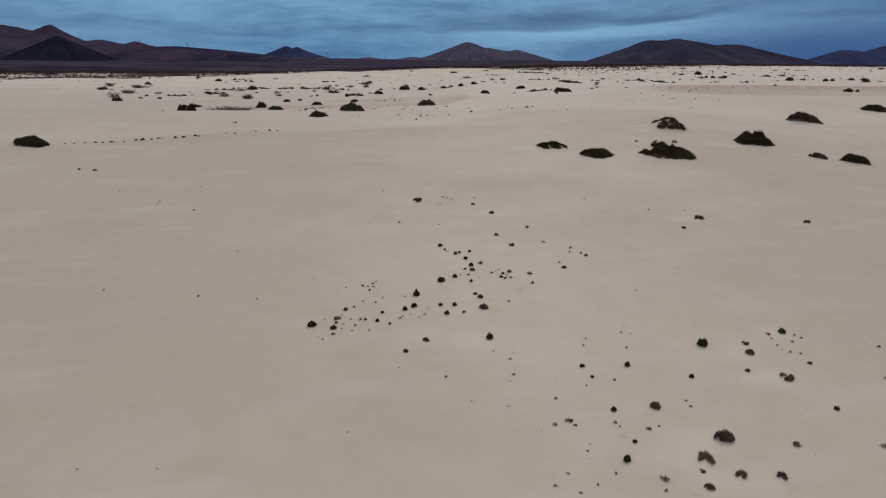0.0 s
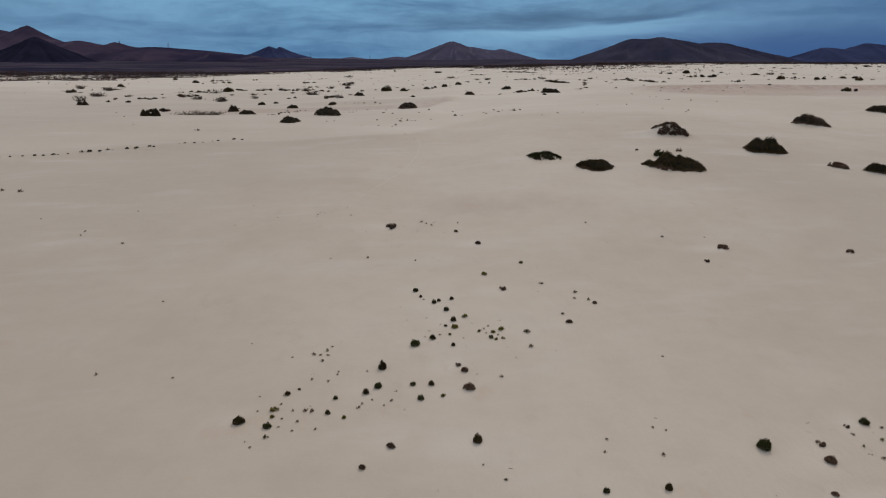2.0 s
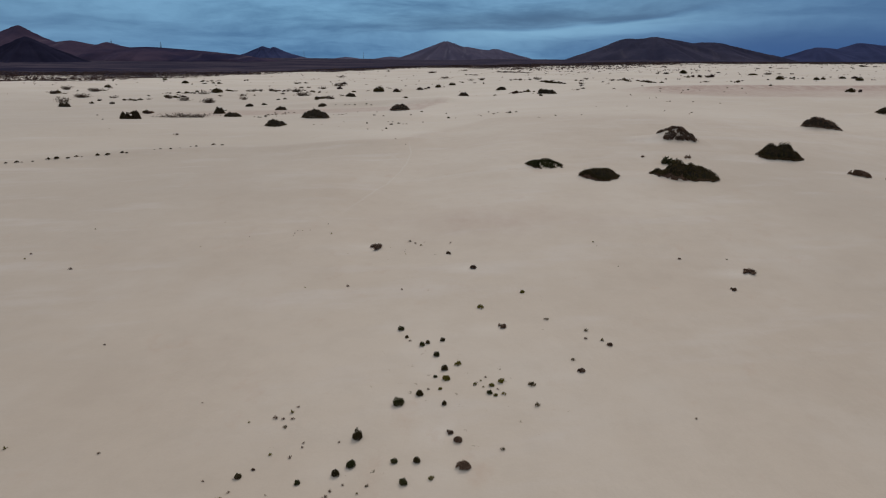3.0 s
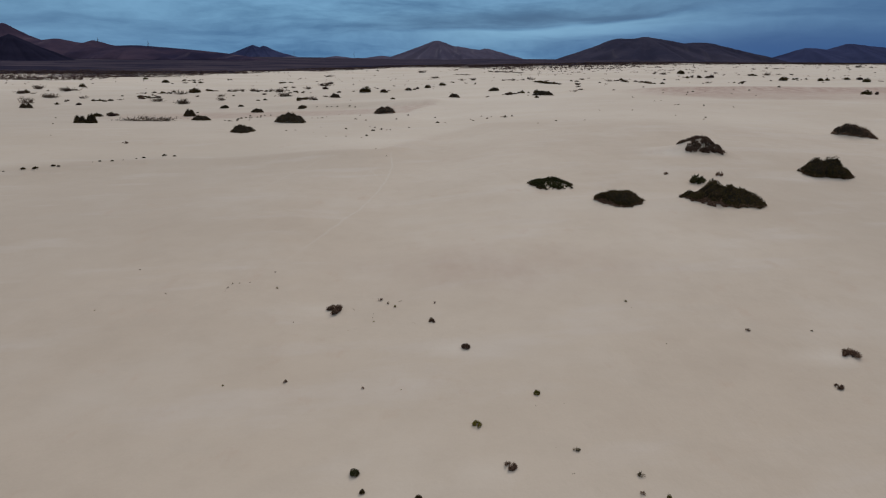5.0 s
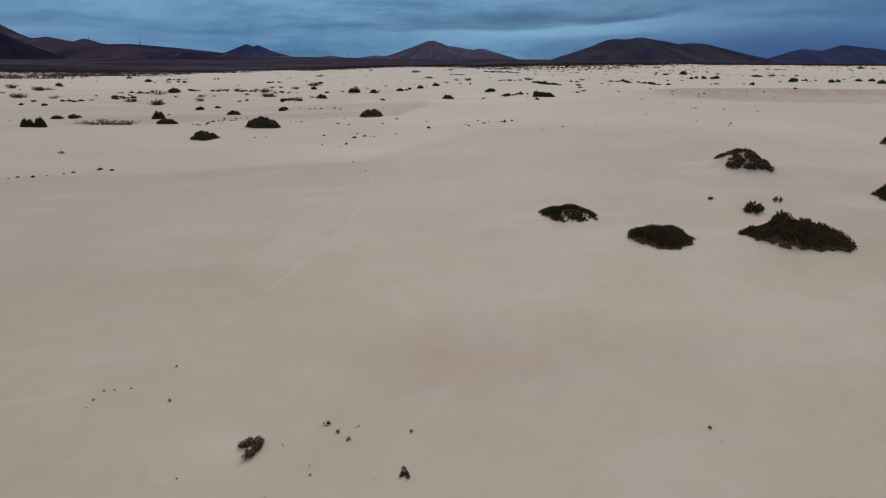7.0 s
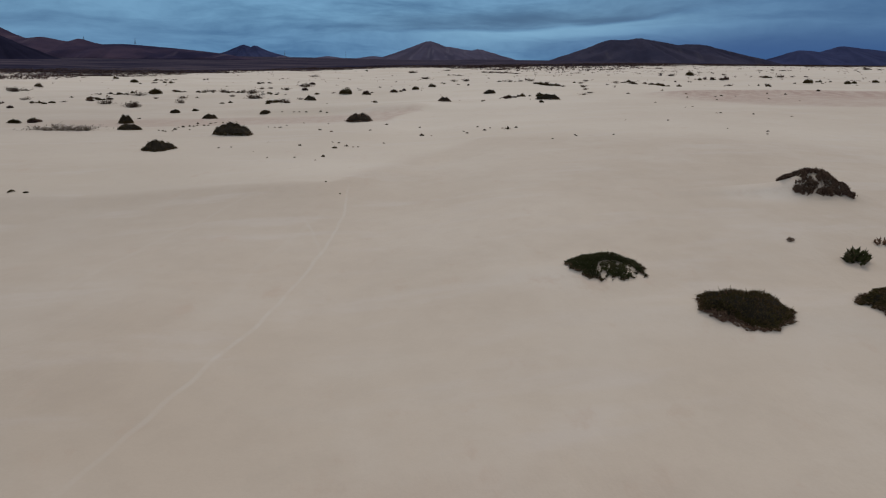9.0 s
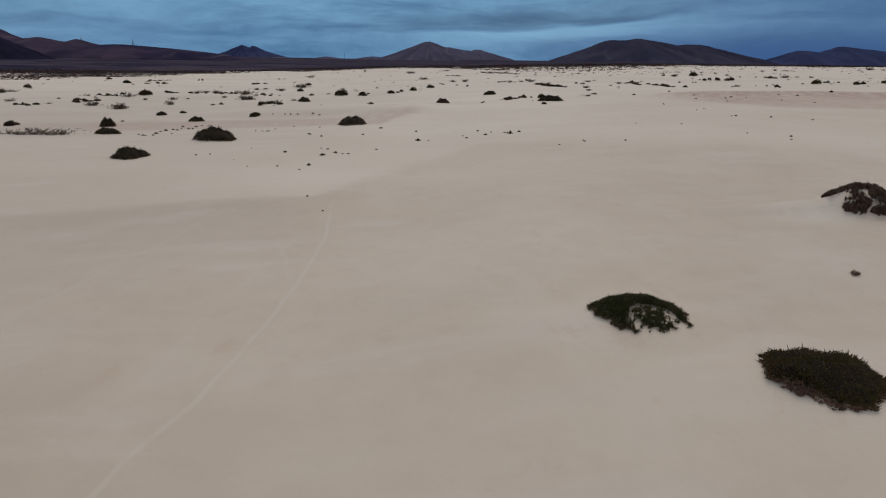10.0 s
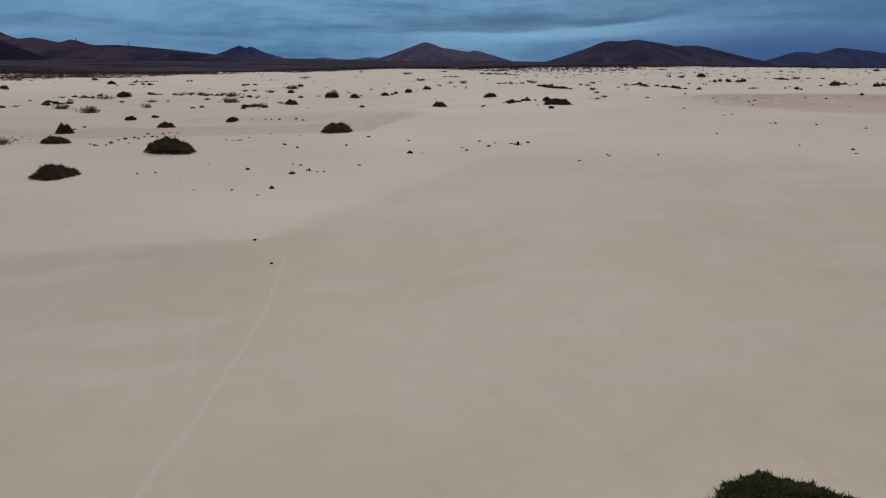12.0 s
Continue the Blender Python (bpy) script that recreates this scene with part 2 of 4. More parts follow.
def sand_material():
    m, k = material("wind_blown_sand")
    at = k.add("ShaderNodeTexCoord").outputs["Object"]
    axes = k.add("ShaderNodeSeparateXYZ", i0=at)
    x, y = axes.outputs[0], axes.outputs[1]
    broad = k.noise(k.stretch(at, (0.03, 0.05, 0.03)), 1.0, 4.0)
    streak = k.noise(k.stretch(at, (0.16, 0.40, 0.1), (3, 7, 0)), 1.0, 4.0, 0.6)
    mottle = k.noise(at, 0.9, 5.0, 0.65)
    grain = k.noise(at, 14.0, 3.0, 0.7)
    tone = k.mix(k.ramp(broad, 0.3, 0.7), (0.480, 0.394, 0.308), (0.525, 0.440, 0.352))
    tone = k.mix(k.ramp(streak, 0.52, 0.75, 0.0, 0.16), tone, (0.54, 0.495, 0.44))
    tone = k.mix(k.ramp(mottle, 0.35, 0.75, 0.0, 0.22), tone, (0.36, 0.30, 0.235))
    tone = k.mix(k.ramp(grain, 0.3, 0.8, 0.0, 0.12), tone, (0.32, 0.27, 0.21))
    drift = k.noise(k.stretch(at, (0.17, 0.13, 0.1), (9, 4, 0)), 1.0, 6.0, 0.62)
    tone = k.mix(k.ramp(drift, 0.48, 0.70, 0.0, 0.38), tone, (0.56, 0.49, 0.415))
    tone = k.mix(k.ramp(drift, 0.46, 0.30, 0.0, 0.35), tone, (0.405, 0.325, 0.25))
    # freshly blown pale sand, and the lane brightened in place of lens falloff
    fresh_and_lane = k.stored("pale")
    tone = k.mix(k.math("MULTIPLY", fresh_and_lane, 0.85), tone, k.mix(k.ramp(broad, 0.3, 0.7), (0.58, 0.50, 0.405), (0.635, 0.56, 0.47)))
    # sides of the flight line darkened in place of lens falloff
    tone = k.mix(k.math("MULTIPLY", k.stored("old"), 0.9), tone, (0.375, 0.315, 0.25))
    # pale veils of loose sand, blown out from the west and caught behind the plants
    veil = k.noise(k.stretch(k.add("ShaderNodeVectorRotate", Vector=at, Angle=-0.22).outputs[0], (0.11, 0.34, 0.2), (1.7, 5.2, 0)), 1.0, 5.0, 0.6)
    tone = k.mix(k.ramp(veil, 0.52, 0.70, 0.0, 0.30), tone, (0.565, 0.505, 0.455))
    tone = k.mix(k.math("MULTIPLY", k.stored("drift"), k.ramp(mottle, 0.25, 0.6, 0.22, 0.45)), tone, (0.64, 0.575, 0.505))
    # small rusty stains
    stain = k.noise(k.stretch(at, (0.7, 0.45, 0.5), (4, 1, 0)), 1.0, 5.0, 0.65)
    tone = k.mix(k.ramp(stain, 0.58, 0.74, 0.0, 0.30), tone, (0.44, 0.315, 0.235))
    # aged red crust where the loose sand has blown away, and shade painted on the slip face
    crust = k.stored("crust")
    tone = k.mix(k.math("MULTIPLY", crust, k.ramp(stain, 0.35, 0.62, 0.45, 1.0)), tone, (0.37, 0.258, 0.205))
    # faint tracks, trodden paler
    bend = k.math("MULTIPLY", k.math("SUBTRACT", k.noise(at, 0.22, 2.0), 0.5), 0.7)
    for slope, start, curl, from_y, to_y, width, much in TRACKS:
        dy = k.math("SUBTRACT", y, to_y)
        line = k.math("ADD", k.math("MULTIPLY", dy, slope), k.math("ADD", start, k.math("MULTIPLY", k.math("MULTIPLY", dy, dy), curl)))
        off = k.math("ABSOLUTE", k.math("ADD", k.math("SUBTRACT", x, line), bend))
        on = k.math("MULTIPLY", k.ramp(off, width, width * 0.3), k.math("MULTIPLY", k.ramp(y, from_y, from_y + 12), k.ramp(y, to_y + 1, to_y - 1)))
        tone = k.mix(k.math("MULTIPLY", on, k.ramp(mottle, 0.32, 0.62, much * 0.25, much)), tone, (0.58, 0.53, 0.465))
    tone = k.mix(1.0, tone, (0.650, 0.636, 0.633), "MULTIPLY")
    # dark lava plain with scrub beyond the sand's edge
    inside = k.stored("inside")
    patchy = k.noise(k.stretch(at, (0.03, 0.05, 0.03)), 1.0, 3.0, 0.6)
    specks = k.noise(k.stretch(at, (0.30, 0.03, 0.1), (5, 2, 0)), 1.0, 4.0, 0.7)
    edge = k.math("ADD", inside, k.math("ADD", k.math("MULTIPLY", k.math("SUBTRACT", patchy, 0.5), 90.0), k.math("MULTIPLY", k.math("SUBTRACT", specks, 0.5), 150.0)))
    lava = k.mix(k.ramp(k.noise(k.stretch(at, (0.006, 0.02, 0.01)), 1.0, 5.0), 0.35, 0.7), (0.016, 0.015, 0.027), (0.050, 0.040, 0.051))
    tone = k.mix(k.ramp(edge, 10.0, -40.0), tone, lava)
    ripple = k.math("MULTIPLY", k.noise(k.stretch(at, (2.6, 1.0, 1.0)), 1.0, 4.0, 0.62), k.ramp(k.noise(k.stretch(at, (0.07, 0.07, 0.07), (0.9, 0.4, 0)), 1.0, 2.0), 0.45, 0.60, 0.3, 2.4))
    relief = k.math("ADD", k.math("MULTIPLY", ripple, 0.5), k.math("ADD", k.math("MULTIPLY", mottle, 0.7), k.math("MULTIPLY", grain, 0.12)))
    finish(k, tone, 0.9, relief, 0.5, 0.05, 0.0, 0.0, k.math("MULTIPLY", k.ramp(edge, -40.0, 10.0), 0.22))
    return m


def plant_material(name, dark, light, dead, dead_share=0.15):
    m, k = material(name)
    each = k.add("ShaderNodeNewGeometry").outputs["Random Per Island"]
    whole = k.add("ShaderNodeObjectInfo").outputs["Random"]
    at = k.add("ShaderNodeTexCoord").outputs["Object"]
    patch = k.noise(at, 1.7, 3.0)
    clump = k.noise(at, 6.0, 2.0)
    tone = k.mix(k.math("ADD", k.math("MULTIPLY", each, 0.55), k.ramp(clump, 0.3, 0.7, 0.0, 0.45)), dark, light)
    tone = k.mix(k.ramp(patch, 0.45, 0.75, 0.0, 0.5), tone, dead)
    tone = k.mix(k.ramp(each, 1.0 - dead_share, 1.0 - dead_share * 0.6), tone, dead)
    tone = k.mix(1.0, tone, k.mix(whole, (0.75, 0.75, 0.75), (1.25, 1.2, 1.15)), "MULTIPLY")
    finish(k, tone, 0.9, None, spec=0.02)
    return m


def rock_material(name, dark, light, pale, pale_share):
    m, k = material(name)
    at = k.add("ShaderNodeTexCoord").outputs["Object"]
    big = k.noise(k.stretch(at, (0.006, 0.006, 0.012)), 1.0, 6.0, 0.6)
    gully = k.noise(k.stretch(at, (0.025, 0.004, 0.004)), 1.0, 5.0, 0.65)
    tone = k.mix(k.ramp(big, 0.3, 0.7), dark, light)
    tone = k.mix(k.ramp(gully, 0.54, 0.74, 0.0, pale_share), tone, pale)
    finish(k, tone, 0.95, k.math("ADD", big, gully), 0.6, 6.0, 0.0)
    return m


# slope, x at the far end, curl, from y, to y, half width, strength
TRACKS = [(-0.144, -6.76, -0.006, 51, 86, 0.115, 0.36), (-0.31, -7.8, 0.0, 67, 78.6, 0.12, 0.2), (0.2, -12.2, 0.0058, 62, 84, 0.2, 0.13), (0.13, -7.1, 0.004, 60, 80, 0.2, 0.09)]
SAND = sand_material()
DARK_LEAF = plant_material("saltbush_leaf", (0.030, 0.023, 0.010), (0.078, 0.060, 0.023), (0.092, 0.056, 0.032), 0.14)
GREEN_LEAF = plant_material("green_saltbush_leaf", (0.022, 0.024, 0.009), (0.068, 0.070, 0.026), (0.105, 0.078, 0.045), 0.12)
BROWN_LEAF = plant_material("withered_saltbush_leaf", (0.048, 0.028, 0.019), (0.165, 0.098, 0.068), (0.22, 0.145, 0.10), 0.2)
DRY_LEAF = plant_material("dry_scrub_twig", (0.038, 0.026, 0.020), (0.115, 0.080, 0.060), (0.18, 0.13, 0.10), 0.3)
STRAW_LEAF = plant_material("straw_twig", (0.060, 0.047, 0.026), (0.17, 0.132, 0.075), (0.22, 0.165, 0.105), 0.25)
SCRUB_LEAF = plant_material("far_scrub_twig", (0.024, 0.014, 0.013), (0.062, 0.038, 0.034), (0.11, 0.075, 0.062), 0.2)
WOOD = plant_material("grey_stem", (0.045, 0.035, 0.028), (0.10, 0.08, 0.062), (0.13, 0.11, 0.09), 0.2)
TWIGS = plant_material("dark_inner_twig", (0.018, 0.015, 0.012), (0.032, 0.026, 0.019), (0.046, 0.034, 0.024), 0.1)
STEEL = plant_material("weathered_steel", (0.10, 0.10, 0.11), (0.14, 0.14, 0.15), (0.16, 0.15, 0.15), 0.1)
OLIVE_LEAF = plant_material("olive_saltbush_leaf", (0.066, 0.058, 0.010), (0.190, 0.160, 0.030), (0.17, 0.12, 0.055), 0.12)
RIDGE_ROCK = rock_material("maroon_cinder", (0.026, 0.022, 0.043), (0.066, 0.044, 0.063), (0.15, 0.11, 0.125), 0.38)
# lifted towards violet: distance haze is mixed into this base colour
HILL_ROCK = rock_material("purple_brown_cinder", (0.068, 0.058, 0.086), (0.098, 0.082, 0.112), (0.19, 0.165, 0.185), 0.4)
BLACK_ROCK = rock_material("black_cinder", (0.014, 0.013, 0.026), (0.026, 0.023, 0.040), (0.05, 0.04, 0.05), 0.2)
DARK_ROCK = rock_material("dark_cinder", (0.032, 0.030, 0.050), (0.058, 0.050, 0.072), (0.10, 0.08, 0.09), 0.45)
# the blue of distance haze is painted into the far rock
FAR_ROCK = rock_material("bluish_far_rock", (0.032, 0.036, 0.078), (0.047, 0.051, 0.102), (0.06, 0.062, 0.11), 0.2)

# ---- ground: one sheet to the horizon, finest round the flight line ----
MOUNDS = []


def height(x, y):
    """The ground's height, with the hummocks that the large bushes hold and their lee tails."""
    x, y = np.asarray(x, float), np.asarray(y, float)
    z = base_height(x, y)
    for mx, my, wide, tall in MOUNDS:
        dx, dy = x - mx, y - my
        r2 = (dx * dx + dy * dy) / (0.62 * wide) ** 2
        z = z + tall * np.exp(-1.6 * r2)
        tail = np.clip(-dx / (2.4 * wide), 0, 1)
        z = z + 0.45 * tall * np.exp(-(dy / (0.26 * wide * (1.2 - tail))) ** 2) * np.sin(np.pi * tail ** 0.7) * (tail > 0) * (tail < 1)
    return z


def spaced(n, fine, reach, middle):
    k = math.asinh(reach / fine)
    return middle + fine * np.sinh(k * np.linspace(-1, 1, n))


def sheet(name, xs, ys, zs, mat):
    nx, ny = len(xs), len(ys)
    gx, gy = np.meshgrid(xs, ys)
    co = np.stack([gx, gy, zs], -1).reshape(-1, 3)
    i = (np.arange(ny - 1)[:, None] * nx + np.arange(nx - 1)[None]).ravel()
    quads = np.stack([i, i + 1, i + nx + 1, i + nx], -1)
    me = bpy.data.meshes.new(name)
    me.vertices.add(len(co))
    me.vertices.foreach_set("co", co.ravel())
    me.loops.add(quads.size)
    me.loops.foreach_set("vertex_index", quads.ravel())
    me.polygons.add(len(quads))
    me.polygons.foreach_set("loop_start", np.arange(len(quads)) * 4)
    me.update(calc_edges=True)
    me.polygons.foreach_set("use_smooth", np.ones(len(quads), bool))
    me.materials.append(mat)
    return me


def attribute(me, name, values):
    me.attributes.new(name, "FLOAT", "POINT").data.foreach_set("value", np.asarray(values, np.float32).ravel())


def lee_drifts(gx, gy):
    """Where loose pale sand has settled to the west of the tufts."""
    much = np.zeros(gx.shape)
    for tx, ty, wide in GREEN + BROWN + ARCH + RING + LONE:
        if wide < 0.2:
            continue
        long, half = 0.6 + 3.6 * wide, 0.12 + 0.5 * wide
        box = (gx > tx - long) & (gx < tx + wide) & (np.abs(gy - ty) < 2.5 * half + 0.3)
        dx, dy = (tx - gx[box]) / long, (gy[box] - ty + 0.10 * (tx - gx[box])) / half
        much[box] = np.maximum(much[box], np.exp(-dy * dy) * ss(-0.12, 0.03, dx) * ss(1.0, 0.15, dx))
    for bx, by, wide, tall in MOUNDS:
        if wide < 2.5 or by > 100:
            continue
        dx, dy = (bx - gx) / (2.2 * wide), (gy - by + 0.25 * wide) / (0.34 * wide)
        much = np.maximum(much, (1.6 if tall > 1 else 0.8) * np.exp(-dy * dy) * ss(0.1, 0.3, dx) * ss(1.0, 0.4, dx))
    return much


def build_ground():
    xs, ys = spaced(620, 25, 4880, 0), spaced(720, 48, 4820, 72)
    gx, gy = np.meshgrid(xs, ys)
    me = sheet("ground", xs, ys, height(gx, gy), SAND)
    attribute(me, "inside", np.clip(sand_edge(gx, gy), -600, 600))
    attribute(me, "old", side_falloff(gx, gy))
    attribute(me, "drift", lee_drifts(gx, gy))
    attribute(me, "crust", crust_and_slip_shade(gx, gy))
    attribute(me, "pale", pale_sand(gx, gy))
    tagged(new("ground", me), "pale wind-blown sand running out into dark lava scrub", "ground", kind="structure")


# ---- hills on the skyline ----
def hill(label, material, depth, peaks, foot, seed, sharp=1.15, blunt=0.004):
    """A hill of cones that run into one another. peaks: x, height, half width to the left and right, half depth, y off the middle."""
    x0, x1 = min(p[0] - p[2] for p in peaks), max(p[0] + p[3] for p in peaks)
    deep = max(p[4] + abs(p[5]) for p in peaks)
    xs, ys = np.linspace(x0, x1, 230), np.linspace(depth - 1.35 * deep, depth + 1.35 * deep, 110)
    gx, gy = np.meshgrid(xs, ys)
    total = 0
    for px, tall, left, right, wide, off in peaks:
        dx = gx - px
        r = np.hypot(dx / np.where(dx < 0, left, right), (gy - depth - off) / wide)
        turn = np.arctan2(gy - depth - off, dx)
        side = np.abs(np.sin(turn))
        r = r * (1 + side * (0.10 * np.sin(7 * turn + seed) + 0.08 * np.sin(17 * turn + 2 * seed) + 0.05 * np.sin(31 * turn)))
        cone = tall * np.clip((1 - np.sqrt(r * r + blunt)) / (1 - blunt ** 0.5), 0, 1) ** sharp * (1 - 0.002 ** 0.5)
        total = total + cone ** 5
    z = total ** 0.2
    span = x1 - x0
    z = z * (1 + 0.025 * rough(gx, gy, span / 22, seed) + 0.014 * rough(gx, gy, span / 50, seed + 1) + 0.009 * rough(gx, gy, span / 110, seed + 2))
    z = np.maximum(z, 0)
    me = sheet("hill", xs, ys, foot + z - 5.0 * ss(14.0, 0.0, z) - 12.0 * ss(1.2, 0.0, z), material)
    return tagged(new("hill", me), label, "hill", "hills on the skyline", "structure")

# ---- where the plants stand: x, y and width in metres ----
BIG_A = [
    (5.29, 67.81, 3.1),
]
BIG_B = [
    (8.74, 63.67, 3.5),
]
BIG_C = [
    (14.87, 63.78, 5.93),
]
BIG_D = [
    (19.27, 81.36, 5.26),
]
BIG_E = [
    (25.24, 72.82, 4.75),
]
BIG_FAR = [
    (41.12, 99.52, 5.39), (32.33, 67.59, 2.7), (29.9, 68.44, 1.79), (56.73, 111.52, 4.66), (-45.72, 67.4, 4.08),
]
BIG_LEFT = [
    (-23.25, 113.23, 3.87), (-25.68, 101.19, 2.62), (-40.8, 126.26, 2.9), (-13.27, 133.91, 3.41), (-31.3, 154.72, 1.64), (-38.17, 148.79, 2.13),
    (-48.11, 160.2, 1.65), (-46.02, 163.95, 1.2), (-33.3, 197.9, 2.75), (-2.69, 165.44, 2.3), (6.39, 196.06, 2.53), (14.79, 162.76, 3.86),
    (-51.12, 192.57, 1.15), (-49.65, 193.65, 1.16), (-52.9, 116.4, 2.0), (-51.1, 116.0, 1.9), (-48.3, 142.5, 2.4),
]
BIG_EDGE = [
    (-92.23, 165.53, 3.1),
]
GREEN = [
    (8.19, 27.66, 0.41), (5.06, 25.62, 0.21), (4.04, 19.85, 0.23), (3.47, 25.4, 0.18), (7.1, 25.01, 0.19), (11.64, 29.1, 0.27),
    (4.1, 22.5, 0.17), (11.06, 23.27, 0.17), (4.42, 20.79, 0.14), (-6.81, 28.01, 0.32), (-5.9, 27.81, 0.25), (-5.81, 29.68, 0.19),
    (-3.06, 31.61, 0.33), (-3.01, 30.31, 0.29), (-3.34, 29.91, 0.21), (-4.24, 29.52, 0.17), (-4.3, 28.65, 0.16), (0.23, 27.43, 0.33),
    (-1.9, 30.54, 0.19), (-1.3, 30.59, 0.22), (-2.11, 33.47, 0.34), (-1.51, 34.05, 0.24), (-0.71, 33.51, 0.16), (-2.6, 38.81, 0.25),
    (-2.31, 38.11, 0.15), (-1.69, 37.48, 0.21), (-1.5, 37.68, 0.18), (-0.97, 37.92, 0.18), (-1.13, 36.71, 0.23), (-0.8, 35.71, 0.25),
]
GREEN_1 = [
    (-0.72, 35.06, 0.19), (-0.36, 36.08, 0.17), (-1.08, 35.19, 0.11), (-0.88, 34.41, 0.11), (0.44, 41.11, 0.19), (2.24, 42.87, 0.17),
    (-5.96, 28.74, 0.19), (-1.57, 29.65, 0.19), (-5.91, 28.35, 0.12), (-0.88, 29.89, 0.12), (-3.76, 28.42, 0.11), (0.22, 34.74, 0.11),
    (0.68, 34.24, 0.16), (0.76, 34.71, 0.14), (1.07, 34.98, 0.17), (0.87, 34.11, 0.11), (1.14, 34.21, 0.11),
]
BROWN = [
    (6.99, 21.17, 0.58), (5.43, 22.84, 0.38), (10.34, 25.27, 0.48), (5.91, 18.81, 0.28), (9.74, 27.11, 0.37), (9.85, 27.92, 0.28),
    (-0.07, 30.39, 0.41), (-0.24, 31.6, 0.3), (-0.48, 31.98, 0.23), (-2.17, 27.02, 0.28), (-2.8, 26, 0.23), (1.25, 39.24, 0.34),
    (3.77, 35.81, 0.28), (5.09, 37.86, 0.24), (11.51, 43.63, 0.29), (-5.52, 30.01, 0.12), (9.18, 25.69, 0.22), (11.03, 28.89, 0.17),
    (11.59, 26.47, 0.18), (3.72, 24.64, 0.16), (5.94, 19.52, 0.17),
]
ARCH = [
    (6.15, 20.03, 0.55), (6.86, 19.35, 0.4), (12.93, 45.71, 0.71), (19.27, 45.33, 0.55), (7.91, 19.42, 0.34),
]
DRY = [
    (4.85, 19.08, 0.23), (8.97, 21.04, 0.26), (11.39, 21.17, 0.23), (2.66, 21.74, 0.25), (2.82, 21.51, 0.14), (2.23, 21.51, 0.17),
    (2.38, 23.05, 0.13), (4.43, 24.51, 0.12), (4.03, 21.78, 0.13), (4.95, 21.52, 0.18), (5.29, 21.71, 0.09), (6.54, 22.99, 0.12),
    (6.49, 23.34, 0.1), (2.07, 34.84, 0.27), (2.12, 33.56, 0.21), (3, 40.05, 0.19), (3.62, 36.63, 0.17), (4.42, 39.05, 0.19),
    (1.07, 24.52, 0.14), (0.98, 25.72, 0.12), (0.99, 31.25, 0.15), (-1.2, 24.16, 0.12), (-5.24, 32.03, 0.15), (-5.78, 27.3, 0.18),
    (-2.47, 29.51, 0.12), (-1.21, 48.05, 0.15),
]
SPRIG = [
    (11, 28.48, 0.1), (3.45, 24.01, 0.08), (4.13, 21.57, 0.07), (5.3, 27.11, 0.13), (5.32, 28.47, 0.09), (5.67, 28.35, 0.07),
    (2.38, 19.12, 0.08), (3.03, 20.22, 0.08), (3.1, 18.7, 0.08), (2.63, 18.33, 0.08), (2.01, 18.56, 0.08), (4.79, 18.58, 0.11),
    (3.64, 19.23, 0.08), (14.76, 28.07, 0.13), (13.67, 25.54, 0.12), (12.02, 28.88, 0.1), (12.18, 28.63, 0.1), (11.68, 28.24, 0.12),
    (11.25, 27.34, 0.12), (11.59, 27.23, 0.09), (10.99, 27.88, 0.1), (-2.16, 37.82, 0.09), (-1.26, 34.38, 0.08), (0.49, 34.61, 0.08),
    (0.95, 34.5, 0.08), (0.57, 35.25, 0.08), (0.41, 35, 0.08), (-3.32, 49.92, 0.16), (-2.98, 49.56, 0.12), (-2.65, 49.21, 0.12),
]
SPRIG_1 = [
    (-3.02, 43.03, 0.1), (4.29, 38.34, 0.12), (4.87, 38.21, 0.15), (-5.64, 32.5, 0.13), (-5.39, 32.45, 0.1), (-5.22, 32.83, 0.13),
    (-5.11, 32.47, 0.1), (-5.12, 33.14, 0.08), (-6.34, 32.22, 0.08), (-4.5, 31.27, 0.07), (-4.49, 31.07, 0.07), (-5.26, 30.67, 0.1),
    (-4.71, 30.6, 0.1), (-3.53, 31.36, 0.07), (-5.4, 28.73, 0.09), (-5.01, 28.76, 0.14), (-4.79, 28.72, 0.14), (-4.46, 27.77, 0.09),
    (-3.43, 29.01, 0.12), (-3.35, 29.25, 0.09), (-2.67, 29.19, 0.07), (-5.85, 29.09, 0.07), (-5.09, 28.14, 0.11), (-5.6, 28.27, 0.09),
    (-5.57, 27.84, 0.07), (-5.13, 27.66, 0.07), (-6.44, 28.64, 0.07), (-6.65, 29.49, 0.07), (-3.08, 29.51, 0.07), (-6.07, 26.78, 0.09),
]
SPRIG_2 = [
    (-2.86, 24.74, 0.06), (0.39, 26.31, 0.06), (3.73, 27.13, 0.09), (3.88, 27.75, 0.09), (10.27, 47.59, 0.15), (-22.06, 46.07, 0.12),
    (-22.25, 46.86, 0.12), (-18.93, 44.67, 0.15), (-21.27, 51.19, 0.09), (-26.39, 49.27, 0.09), (-17.09, 30.97, 0.09), (-12.57, 30.61, 0.11),
    (-13.25, 37.09, 0.09), (-9.9, 30.51, 0.08), (-3.79, 20.58, 0.05), (-10.5, 18.22, 0.05), (-8.41, 18.42, 0.05), (-33.65, 56.26, 0.26),
    (-32.1, 55.93, 0.31), (-33.73, 91.15, 0.37), (6.41, 49.96, 0.12), (6.75, 33.11, 0.08), (-8.13, 33.26, 0.05), (-0.27, 22.66, 0.05),
]
